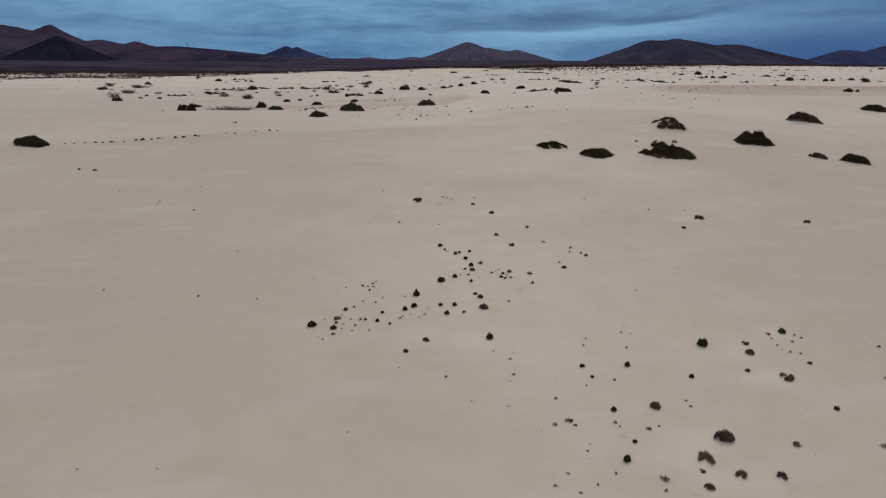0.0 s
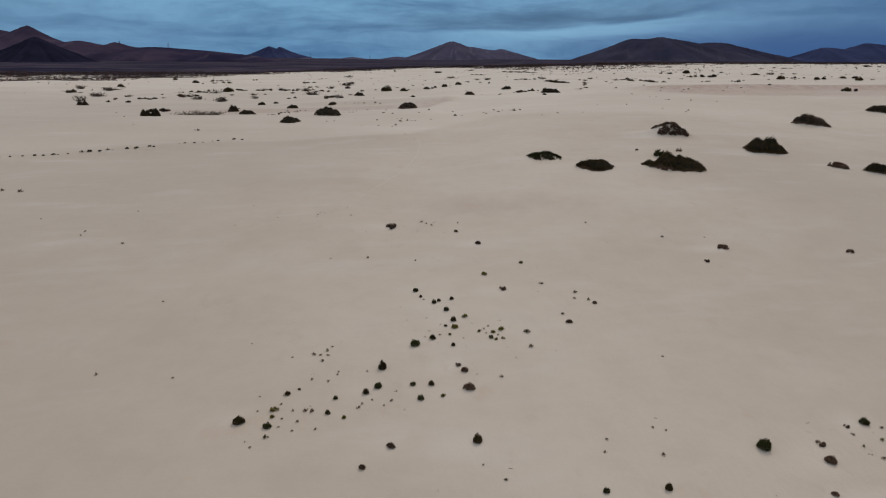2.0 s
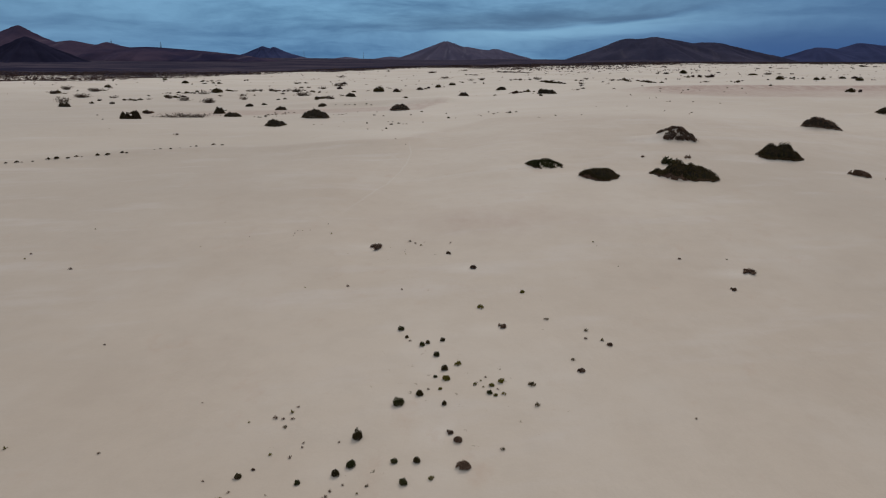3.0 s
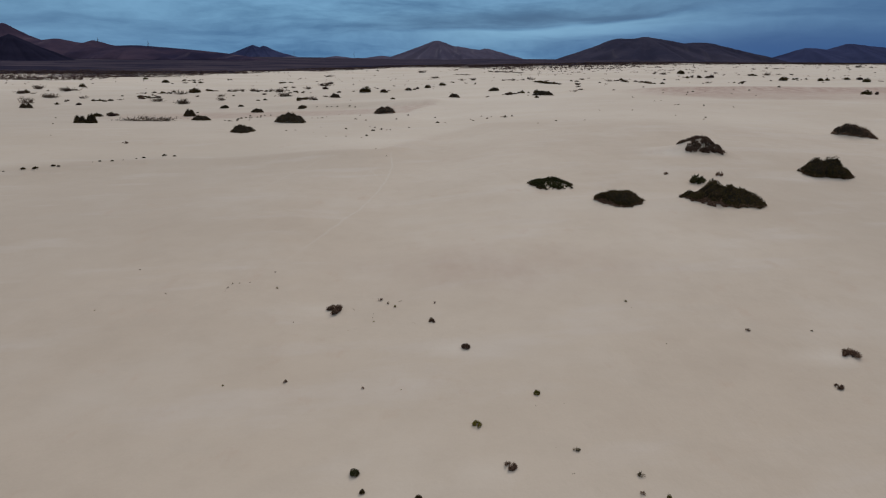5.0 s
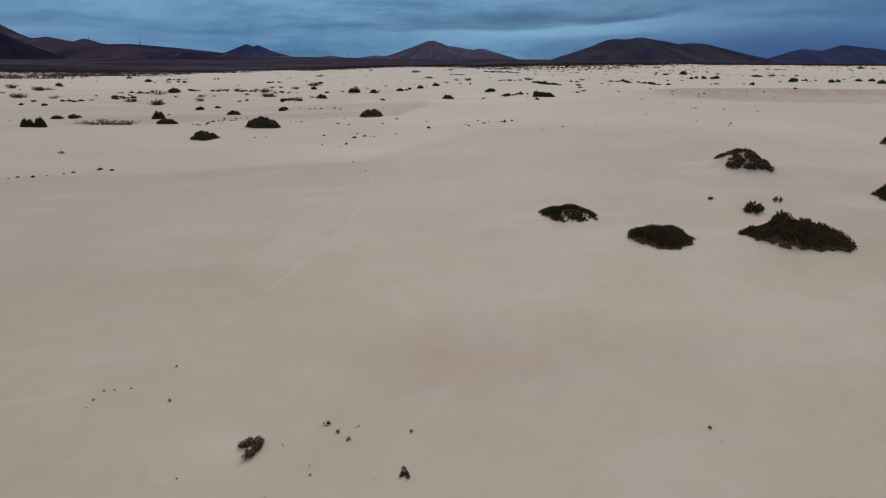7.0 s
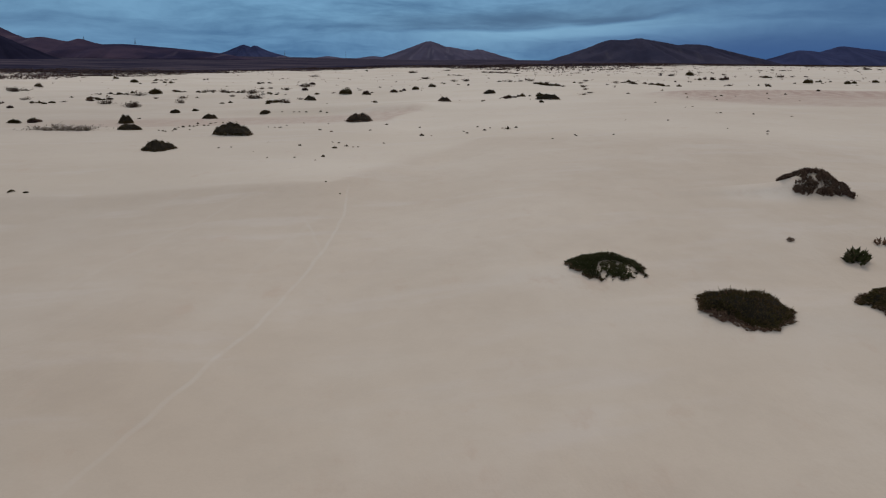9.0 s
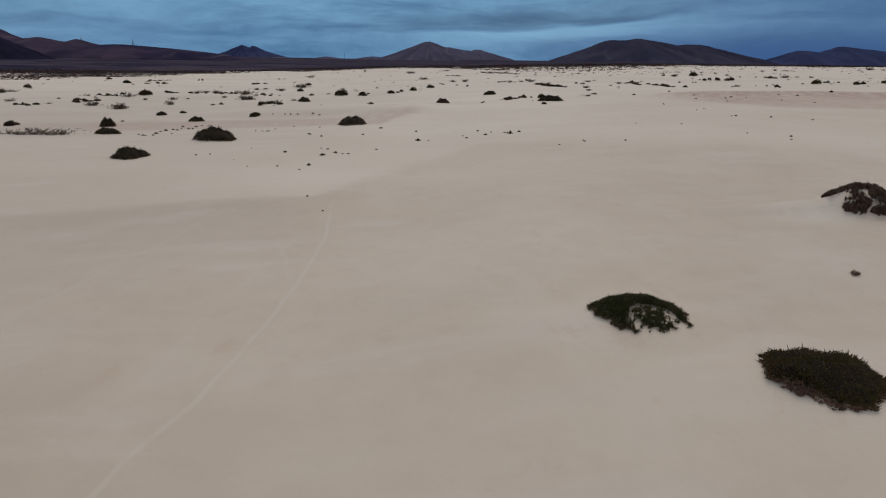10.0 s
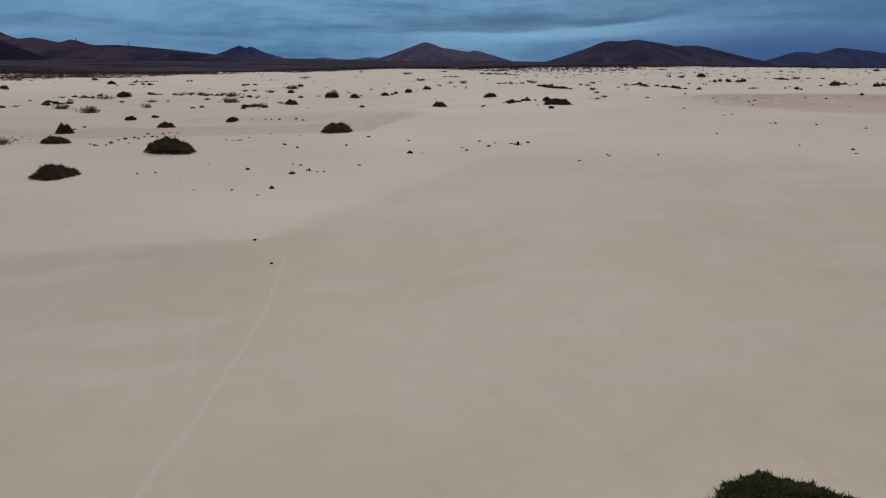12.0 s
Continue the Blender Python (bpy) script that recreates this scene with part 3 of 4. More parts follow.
CREST = [
    (-43.71, 70.16, 0.25), (-43.07, 70.76, 0.25), (-42.36, 71.44, 0.3), (-41.63, 72.14, 0.36), (-41.04, 72.51, 0.33), (-40.46, 73.12, 0.45),
    (-40.12, 73.33, 0.2), (-39.52, 73.94, 0.22), (-38.72, 75.01, 0.42), (-38.22, 75.43, 0.55), (-37.41, 75.85, 0.4), (-36.92, 76.45, 0.36),
    (-36.47, 76.52, 0.18), (-35.40, 77.35, 0.42), (-34.62, 77.68, 0.55), (-33.66, 78.59, 0.42), (-33.23, 78.60, 0.3), (-31.29, 80.28, 0.15),
    (-30.88, 80.69, 0.28), (-29.96, 80.94, 0.28), (-29.25, 81.44, 0.15), (-28.51, 82.25, 0.18), (-28.13, 82.81, 0.3), (-26.89, 84.17, 0.5),
    (-25.94, 84.10, 0.36),
]
MID = [
    (-14.3, 105.67, 0.33), (-10.88, 104.07, 0.46), (-10.05, 105.55, 0.46), (-9.41, 105.14, 0.2), (-8.98, 105.29, 0.2), (-10.89, 98.93, 0.37),
    (-13.05, 98.27, 0.18), (-11.09, 96.74, 0.18), (-8.25, 86.3, 0.15), (-7.0, 84.1, 0.14), (-3.91, 116.64, 0.6), (-2.86, 116.07, 0.22),
    (-7.09, 108.94, 0.27), (-8.82, 128.21, 0.42), (-9.81, 120.18, 0.31), (-13.79, 118.5, 0.31), (-15.8, 121.94, 0.32), (-16.8, 132.83, 0.27),
    (-22.59, 128.47, 0.26), (-22.02, 128.17, 0.26), (-4.68, 126.68, 0.33), (0.85, 115.6, 0.37), (0.5, 117.71, 0.23), (2.69, 116.72, 0.37),
    (2.04, 120.62, 0.31), (3.33, 118.51, 0.23), (5.07, 116.21, 0.67), (4.62, 117.41, 0.3), (6.02, 117.4, 0.38), (-21.88, 153.37, 0.43),
]
MID_1 = [
    (-20.69, 152.44, 0.42), (-26.37, 154.47, 0.32), (-25.48, 154.21, 0.32), (-24.26, 153.84, 0.43), (-28.4, 155.05, 0.33), (-11.8, 108.24, 0.21),
    (-11.12, 107.7, 0.27), (8.38, 105.99, 0.2), (10.76, 107.54, 0.2), (-34.3, 91.6, 0.2), (-54.45, 113.43, 0.26), (-68.95, 138.1, 0.33),
    (-43.35, 94.57, 0.13), (30.73, 172.62, 0.62), (45.17, 166.1, 0.61), (29.48, 110.89, 0.3), (6.39, 49.98, 0.06), (6.51, 49.4, 0.04),
    (12.6, 47.69, 0.11), (7.03, 46.37, 0.06),
]
GREEN_MID = [
    (14.13, 72.67, 0.36), (15.48, 70.03, 0.97), (17.76, 72.42, 0.53),
]
FAR = [
    (-77.5, 220.6, 2.93), (-154, 355.5, 2.4), (-62.4, 208.9, 0.74), (-112, 351.8, 2.05), (-55.9, 309.1, 2.1), (-125.9, 312.9, 2.6),
    (-135.8, 267, 1.95), (-93.8, 210.9, 0.7), (-53.8, 286.5, 2.72), (-50.2, 270.3, 2.17), (-36.3, 221.2, 1.1), (-28.1, 216.4, 2.76),
    (-17.2, 186.2, 0.85), (-30.4, 253.9, 0.52), (-14, 220.3, 1.08), (-11.2, 222.1, 1.9), (-7.7, 240.1, 2.11), (-5, 272.8, 0.85),
    (-10.1, 234.9, 0.59), (2.3, 238, 0.48), (3.9, 164.4, 0.42), (-27.9, 190.4, 0.27), (-4.3, 201.4, 0.28), (0.1, 169.8, 0.22),
    (12.1, 163.7, 0.21), (14.9, 174.8, 1.47), (13, 155.3, 0.71), (-72.2, 588.1, 2.13), (-57.2, 456.1, 1.07), (-80.1, 583.4, 1.06),
]
FAR_1 = [
    (23.2, 234.2, 0.59), (23.5, 225.8, 0.67), (47.8, 198.5, 0.97), (66.1, 248, 0.99), (62.2, 248.8, 0.66), (79.5, 290.2, 3.06),
    (58.5, 200.7, 0.4), (68.1, 206, 0.53), (64.9, 193.5, 0.89), (86.7, 228.3, 0.63), (90.8, 229.7, 2.42), (100, 243.6, 0.83),
    (101.3, 244.4, 1.39), (101.3, 241.4, 0.69), (104, 244.1, 0.7), (104.5, 236.1, 1.69), (108.1, 239.4, 1.39), (70.9, 253.9, 1.23),
    (73.8, 255.1, 2.76), (78.8, 254.5, 1.81), (31.2, 236.6, 0.71), (-126.5, 220.6, 2), (-90.6, 175.1, 1.07), (-94.4, 185.6, 1.25),
    (-84.9, 173.6, 1.04), (114.93, 241.34, 1.62), (107.65, 217.63, 2.18), (72.56, 153.68, 1.82),
]
FAR_2 = [
    (74.1, 153.44, 1.46), (118.1, 240.46, 1.62),
]
THIN = [
    (-64.3, 180.3, 3.59), (-79.2, 215.4, 2.98), (-71.3, 206.4, 1.18), (-65.2, 207.7, 2.23), (-76.7, 260.7, 2.12), (-61.6, 241.8, 1.89),
    (-57.4, 236.8, 3.36), (-66.6, 277.7, 2.54), (-64.2, 280.4, 1.51), (-53.1, 284.8, 3.64), (-56.6, 272, 2.16), (-36.1, 202.4, 1.55),
    (-48.6, 207.8, 3.28), (-60.5, 194.3, 2.04), (-55.8, 214.5, 1.19), (-38.7, 194.8, 2.77), (-73.5, 187.9, 2.43), (-77.9, 257, 2.09),
    (-67.3, 242, 2.3), (-56.5, 309.2, 2.13), (-32.3, 222.2, 1), (-2.2, 303.9, 2.03), (2.1, 298.1, 2.78), (-14.6, 348.6, 4.43),
    (-31.4, 504.8, 5.35), (-79.7, 424.9, 3.73), (12.8, 416.9, 2.62), (15.1, 386.3, 4.36), (11.6, 252.4, 1.29), (13.2, 253.1, 1.29),
]
THIN_1 = [
    (14.6, 250.3, 1.4), (16.2, 250.7, 0.96), (18, 251, 1.28), (20.8, 251.2, 1.93), (20.2, 230.3, 1.26), (23.9, 221.6, 1.31),
    (24.6, 211.5, 1.13), (32.8, 235.6, 0.95), (35.3, 241.5, 1.23), (54.9, 375.2, 2.67), (26.2, 190.8, 0.98), (42.7, 237.4, 1.69),
    (47.3, 239.5, 1.35), (50.7, 246.3, 1.02), (32.5, 234.5, 1.47), (35.2, 242, 1.23), (28.6, 206.9, 1.49), (26.1, 189.4, 1.14),
    (73.1, 289.3, 2.39), (81.2, 332.6, 1.32), (77.2, 253.5, 1.52), (61.3, 205, 1.88), (107, 332.6, 1.94), (159.8, 424, 2.1),
    (171.1, 434.8, 1.91), (102.8, 285, 1.8), (120.2, 310.8, 2.58), (125.1, 312.6, 1.31), (244.6, 476, 3.51), (22.6, 172.6, 1.37),
]
THIN_2 = [
    (24.4, 175.2, 1.09), (234.4, 468.3, 1.56), (-143.8, 254.5, 3.5), (-123.2, 218.7, 1.69), (-109, 202.8, 3.96), (-99.8, 179.5, 3.37),
    (-121, 231.6, 3.67), (-120.7, 235.5, 2.98), (-133.9, 265, 2.11), (-98.6, 200, 2.09), (-124.3, 214.6, 2.78), (-83.6, 189.7, 1.13),
    
]
SPRAWL = [
    (-51.5, 127.6, 1.5), (-49.6, 126.2, 2.6), (-48.2, 127.4, 2.2), (-47.2, 125.8, 2.6), (-46.0, 127.0, 2.6), (-45.2, 125.6, 2.0),
]
# low scrub strung along the dune feet: from x, y to x, y
STRIPS = [
    (-90.5, 187.6, -84.5, 185.6),
    (-64.8, 142.9, -61.6, 144.1), (-65.8, 144.4, -61.6, 145.6),
    (-80.8, 193.3, -78.7, 201), (-83.4, 198.8, -86.6, 212.7), (-94.3, 221.6, -88.3, 220.5), (-86.9, 219, -82.7, 218.9),
    (-87.6, 253.5, -82.6, 255.9), (-80.7, 254.3, -74.1, 252), (-68.7, 242.6, -61.3, 240), (-51.7, 228.6, -45.2, 224.8),
    (-127.7, 331.9, -119.2, 335.7), (-117.8, 299.6, -104.5, 299.6), (-77.1, 310, -71.5, 313), (-42.6, 194.9, -34.5, 192.1),
    (-24.6, 217.1, -21.6, 216.2), (-17.9, 217.9, -14.5, 217.3), (7.4, 172.7, 14.3, 184.9), (-14.4, 566.8, -5.9, 440.2),
    (-6.9, 371.5, 1.6, 362.6), (17.2, 389.5, 26.1, 363.6), (20.2, 232.2, 25.5, 211), (44.2, 238.9, 51.8, 237.7),
    (51.4, 236.1, 48.3, 211.1), (70.9, 256.5, 80, 254.4), (114.5, 313.4, 104.8, 285.5), (173.7, 432.7, 181.5, 434.3),
]
EAST = [
    (10.7, 108.08, 0.17), (14.07, 107.33, 0.21), (29.99, 151.88, 0.32), (40.21, 169.65, 0.39), (38.71, 164.05, 0.37), (30.69, 139.54, 0.21),
    (32.3, 141.53, 0.29), (30.33, 126.9, 0.18), (30.78, 126.82, 0.25), (33.92, 125.21, 0.25), (37.35, 123.07, 0.25), (28.54, 108.77, 0.19),
    (26.23, 112.36, 0.15), (43.62, 164.43, 0.28), (41.34, 157.48, 0.27), (47.32, 165.26, 0.29), (54.63, 169.93, 0.31), (57.44, 169.07, 0.41),
    (65.02, 172.82, 0.65), (52.45, 153.15, 0.27), (50.15, 158.73, 0.28), (22.52, 119.55, 0.21), (18.28, 120.85, 0.16), (37.49, 174.96, 0.4),
    (48.84, 201.63, 1), (68.35, 201.65, 1.05), (-17.64, 188.14, 0.97), (4.24, 166.88, 0.45), (2.42, 241.74, 0.61),
]
HOLLOW = [
    (-35.97, 126.07, 0.25), (-34.93, 124.84, 0.31), (-34.35, 124.24, 0.31), (-33.74, 124.76, 0.25), (-34.41, 127.11, 0.44), (-35.64, 131.15, 0.33),
    (-35.71, 132.82, 0.41), (-35.45, 134.39, 0.35), (-34.53, 133.32, 0.34), (-32.54, 126.89, 0.19), (-36.83, 140.87, 0.37), (-35.04, 135.98, 0.28),
    (-34.01, 135.68, 0.35), (-33.43, 135.53, 0.28), (-34.83, 140.34, 0.37), (-34.61, 141.79, 0.3), (-33.47, 141.52, 0.3), (-49.79, 147.54, 0.34),
    (-49.36, 147.55, 0.34), (-49.66, 150.61, 0.43), (-17.86, 108.2, 0.13), (-20.89, 103.37, 0.2), (-19.94, 103.93, 0.16), (-17.19, 101.24, 0.11),
    (-15.19, 98.09, 0.1), (-21.86, 128.37, 0.3), (-21.92, 131.67, 0.19), (-23.69, 129.54, 0.19), (-20.58, 135.46, 0.2), (-15.56, 121.4, 0.27),
]
RING = [
    (-5.01, 48.75, 0.62),
]
LONE = [
    (0.1, 45.75, 0.3), (-1.17, 47.77, 0.27),
]
SPRIG_NEAR = [
    (-9.7, 50.55, 0.08), (-9.65, 51.01, 0.06), (-9.39, 51.07, 0.06), (-8.98, 51.18, 0.06), (-9.68, 50.15, 0.04), (-7.67, 50.61, 0.1),
    (-8.26, 52.51, 0.07), (-5.45, 43.28, 0.13), (-7.28, 42.9, 0.08), (-14.36, 52.66, 0.07), (-11.99, 49.82, 0.06), (-14.01, 48.14, 0.06),
    (-6.24, 47.5, 0.05), (-3.41, 48.21, 0.04), (-3.32, 47.86, 0.07), (-4.15, 47.1, 0.03), (-1.13, 49.54, 0.11), (-1.84, 42.95, 0.04),
]
BIG = BIG_A + BIG_B + BIG_C + BIG_D + BIG_E

# ---- plants ----
def mesh_of(name, verts, faces, material):
    me = bpy.data.meshes.new(name)
    me.from_pydata(verts.tolist() if hasattr(verts, "tolist") else verts, [], faces.tolist() if hasattr(faces, "tolist") else faces)
    me.materials.append(material)
    return me


def part(name, me, parent, label=""):
    ob = new(name, me)
    ob.parent = parent
    return tagged(ob, label)


def shoots(at, way, long, wide, rng):
    """Pointed three-sided shoots from each place along each way, as vertices and triangles."""
    n = len(at)
    way = way / np.linalg.norm(way, axis=1)[:, None]
    side = np.cross(way, rng.normal(size=(n, 3)))
    side = side / np.linalg.norm(side, axis=1)[:, None]
    other = np.cross(way, side)
    v = np.stack([*[at + wide[:, None] * (math.cos(a) * side + math.sin(a) * other) for a in (0, 2.094, 4.189)], at + way * long[:, None]], 1).reshape(-1, 3)
    one = np.array([(0, 1, 3), (1, 2, 3), (2, 0, 3)])
    return v, (np.arange(n)[:, None, None] * 4 + one[None]).reshape(-1, 3)


def stems(roots, tips, thick, rng):
    """Bent, tapering four-sided stems from roots to tips."""
    n = len(roots)
    mid = (roots + tips) / 2 + rng.normal(size=(n, 3)) * 0.08 * np.linalg.norm(tips - roots, axis=1)[:, None]
    rings = []
    for c, w in ((roots, 1.0), (mid, 0.7), (tips, 0.25)):
        for dx, dy in ((1, 0), (0, 1), (-1, 0), (0, -1)):
            rings.append(c + np.array([dx, dy, 0.0]) * thick[:, None] * w)
    v = np.stack(rings, 1).reshape(-1, 3)
    one = [(b + i, b + (i + 1) % 4, b + 4 + (i + 1) % 4, b + 4 + i) for b in (0, 4) for i in range(4)]
    return v, (np.arange(n)[:, None, None] * 12 + np.array(one)[None]).reshape(-1, 4)


def twig_core(x, y, z0, wide, deep, tall, turn, seed, peak, lump, crown, skirt):
    """A dark lumpy dome just under a bush's shoots, filling in for its dense inner twigs."""
    rings, spokes = 12, 40
    r = np.repeat(np.linspace(0.02, 0.93, rings), spokes)
    a = np.tile(np.linspace(0, 2 * np.pi, spokes, endpoint=False), rings)
    ragged = 1 + 0.07 * np.sin(2 * a + seed) + 0.06 * np.sin(5 * a + 2 * seed) + 0.04 * np.sin(11 * a + 3 * seed)
    ux, uy = r * np.cos(a) * wide / 2 * ragged, r * np.sin(a) * deep / 2 * ragged
    c, s = math.cos(radians(turn)), math.sin(radians(turn))
    px, py = ux * c - uy * s, ux * s + uy * c
    lumps = 0.6 * rough(px + seed * 7.3, py, wide / 5, seed) + 0.75 * rough(px + seed * 3.1, py, 0.3 + wide / 22, seed + 1)
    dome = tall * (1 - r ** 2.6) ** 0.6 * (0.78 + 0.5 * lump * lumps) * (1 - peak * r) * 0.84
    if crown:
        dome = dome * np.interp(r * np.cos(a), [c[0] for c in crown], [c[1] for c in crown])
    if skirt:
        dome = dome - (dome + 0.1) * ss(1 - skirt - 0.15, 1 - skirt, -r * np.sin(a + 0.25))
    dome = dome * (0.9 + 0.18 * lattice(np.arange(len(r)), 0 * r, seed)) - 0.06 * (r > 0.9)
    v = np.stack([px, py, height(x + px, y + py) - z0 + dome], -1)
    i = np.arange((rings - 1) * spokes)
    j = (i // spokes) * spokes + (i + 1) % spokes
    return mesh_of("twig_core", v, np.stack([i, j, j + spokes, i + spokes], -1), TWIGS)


def large_bush(x, y, wide, tall, deep, leaf, label, seed, gaps=0.0, open_side=False, turn=-14.0, count=5200, spiky=0.5, peak=0.0, fine=1.0, patch=9.0, lump=1.0, clumps=(), crown=(), skirt=0.0, knob=1.0):
    """A saltbush that has caught a hummock of sand: shoots over a lumpy dome that follows the ground, on woody stems. x, y: its middle.
    gaps: the share of bare sand among the shoots; open_side: whether its front is thin over the sand; turn: of its footprint; peak: how pointed."""
    rng = np.random.default_rng(seed)
    z0 = float(height(x, y))
    n = int(count * 3)
    r, a = np.sqrt(rng.random(n)), rng.random(n) * 2 * np.pi
    ragged = 1 + 0.07 * np.sin(2 * a + seed) + 0.06 * np.sin(5 * a + 2 * seed) + 0.04 * np.sin(11 * a + 3 * seed) + 0.04 * np.sin(23 * a + seed) + 0.03 * np.sin(41 * a + 2 * seed)
    ux, uy = r * np.cos(a) * wide / 2 * ragged, r * np.sin(a) * deep / 2 * ragged
    c, s = math.cos(radians(turn)), math.sin(radians(turn))
    px, py = ux * c - uy * s, ux * s + uy * c
    lumps = 0.6 * rough(px + seed * 7.3, py, wide / 5, seed) + 0.75 * rough(px + seed * 3.1, py, 0.3 + wide / 22, seed + 1)
    bare = 0.6 * rough(px + 31.7 * seed, py, wide / patch, seed + 3) + 0.4 * rough(px + 11.7 * seed, py, wide / 22, seed + 4)
    keep = bare * 0.5 + 0.5 > gaps
    if open_side:
        fleck = 0.6 * rough(px + 5.1, py, wide / 21, seed + 6) + 0.4 * rough(px, py + 2.3, wide / 48, seed + 7)
        # a sparse front within a crescent of bare sand
        window = np.hypot((r * np.cos(a) - 0.2) / 0.54, (r * np.sin(a) + 0.52) / 0.66) + 0.10 * bare + 0.05 * fleck
        keep &= (window > 1.10) | ((window < 0.93) & (r < 0.94) & (fleck > -0.12 + 0.25 * ss(0.4, 0.95, window))) | (fleck > 0.42)
        inside = window < 1.0
    else:
        inside = np.zeros(n, bool)
    if skirt:
        # the near foot is brown and thin, with the sand showing through
        fleck = 0.6 * rough(px + 3.3, py, wide / 15, seed + 6) + 0.4 * rough(px, py + 2.3, wide / 34, seed + 7)
        front = ss(1 - skirt - 0.12, 1 - skirt + 0.10, -r * np.sin(a + 0.25) + 0.12 * bare)
        keep &= fleck > -1.1 + 0.9 * front
        inside = front > 0.55
    near = np.ones(n)
    if clumps:
        spans = np.array(clumps)
        away = np.hypot((ux / wide * 2)[:, None] - spans[None, :, 0], (uy / deep * 2)[:, None] - spans[None, :, 1]) / spans[None, :, 2]
        near = away.min(1) * (1 + 0.35 * bare)
        crumb = 0.5 * rough(px + 9.1, py, wide / 26, seed + 8) + 0.5 * rough(px, py + 4.7, wide / 55, seed + 9)
        keep = (near < 0.95 + 0.25 * crumb) & (bare > -0.4) & (crumb > -0.22)
    near, inside = near[keep][:count], inside[keep][:count]
    px, py, r, a, lumps = px[keep][:count], py[keep][:count], r[keep][:count], a[keep][:count], lumps[keep][:count]
    dome = tall * (1 - r ** 2.6) ** 0.6 * (0.78 + 0.5 * lump * lumps) * (1 - peak * r)
    dome = dome * (np.interp(r * np.cos(a), [c[0] for c in crown], [c[1] for c in crown]) if crown else 1.0) * np.where(inside, 0.45, 1.0)
    if clumps:
        dome = tall * np.sqrt(np.clip(1 - near ** 2, 0, 1)) * (0.8 + 0.4 * lumps)
    depth = 1 - rng.random(len(px)) ** 1.8
    pz = height(x + px, y + py) - z0 + np.maximum(dome * (1 - 0.8 * depth), 0.0)
    out = np.stack([np.cos(a) * r, np.sin(a) * r, 0.6 + 0 * r], -1) + rng.normal(size=(len(px), 3)) * 0.36
    out[:, 2] = np.abs(out[:, 2]) + 0.1
    size = (0.5 + 0.12 * wide) * fine
    long = size * (0.06 + 0.08 * rng.random(len(px)) + spiky * 0.20 * (rng.random(len(px)) > 0.95))
    v, f = shoots(np.stack([px, py, pz], -1), out, long / knob ** 0.5, size * (0.017 + 0.020 * rng.random(len(px))) * 1.3 * knob, rng)
    bush = new("saltbush")
    bush.location = (x, y, z0)
    part("foliage", mesh_of("foliage", v, f[np.repeat(~inside, 3)], leaf), bush)
    if inside.any():
        part("dry_front", mesh_of("dry_front", v, f[np.repeat(inside, 3)], leaf if open_side else BROWN_LEAF), bush, "sparse twigs over bare sand")
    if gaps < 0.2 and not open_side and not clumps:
        part("twig_core", twig_core(x, y, z0, wide, deep, tall, turn, seed, peak, lump, crown, skirt), bush, "dark lumpy dome filling in for the dense inner twigs")
    if gaps < 0.2 and wide > 2 and not clumps:
        edge = np.flatnonzero((r > 0.86) & (np.sin(a) < 0.35))
        low = np.stack([px, py, height(x + px, y + py) - z0 + 0.02 + 0.10 * tall * rng.random(len(px))], -1)[edge]
        v, f = shoots(low + rng.normal(size=low.shape) * np.array([0.05, 0.05, 0.0]), out[edge] * np.array([1, 1, 0.5]), long[edge] * 0.8, size * (0.012 + 0.014 * rng.random(len(edge))), rng)
        tagged(part("dry_fringe", mesh_of("dry_fringe", v, f, BROWN_LEAF), bush, "brown dried twigs along the lower edge"), kind="stuff")
    m = 120
    pick = rng.integers(0, len(px), m)
    tips = np.stack([px, py, pz], -1)[pick]
    tips[:, 2] *= 0.7
    roots = tips * np.array([0.35, 0.35, 0.0])
    roots[:, 2] = height(x + roots[:, 0], y + roots[:, 1]) - z0 - 0.05
    v, f = stems(roots, tips, size * (0.008 + 0.010 * rng.random(m)), rng)
    part("woody_base", mesh_of("woody_base", v, f, WOOD), bush, "bare grey woody stems")
    return tagged(bush, label, "bush", "large saltbushes")


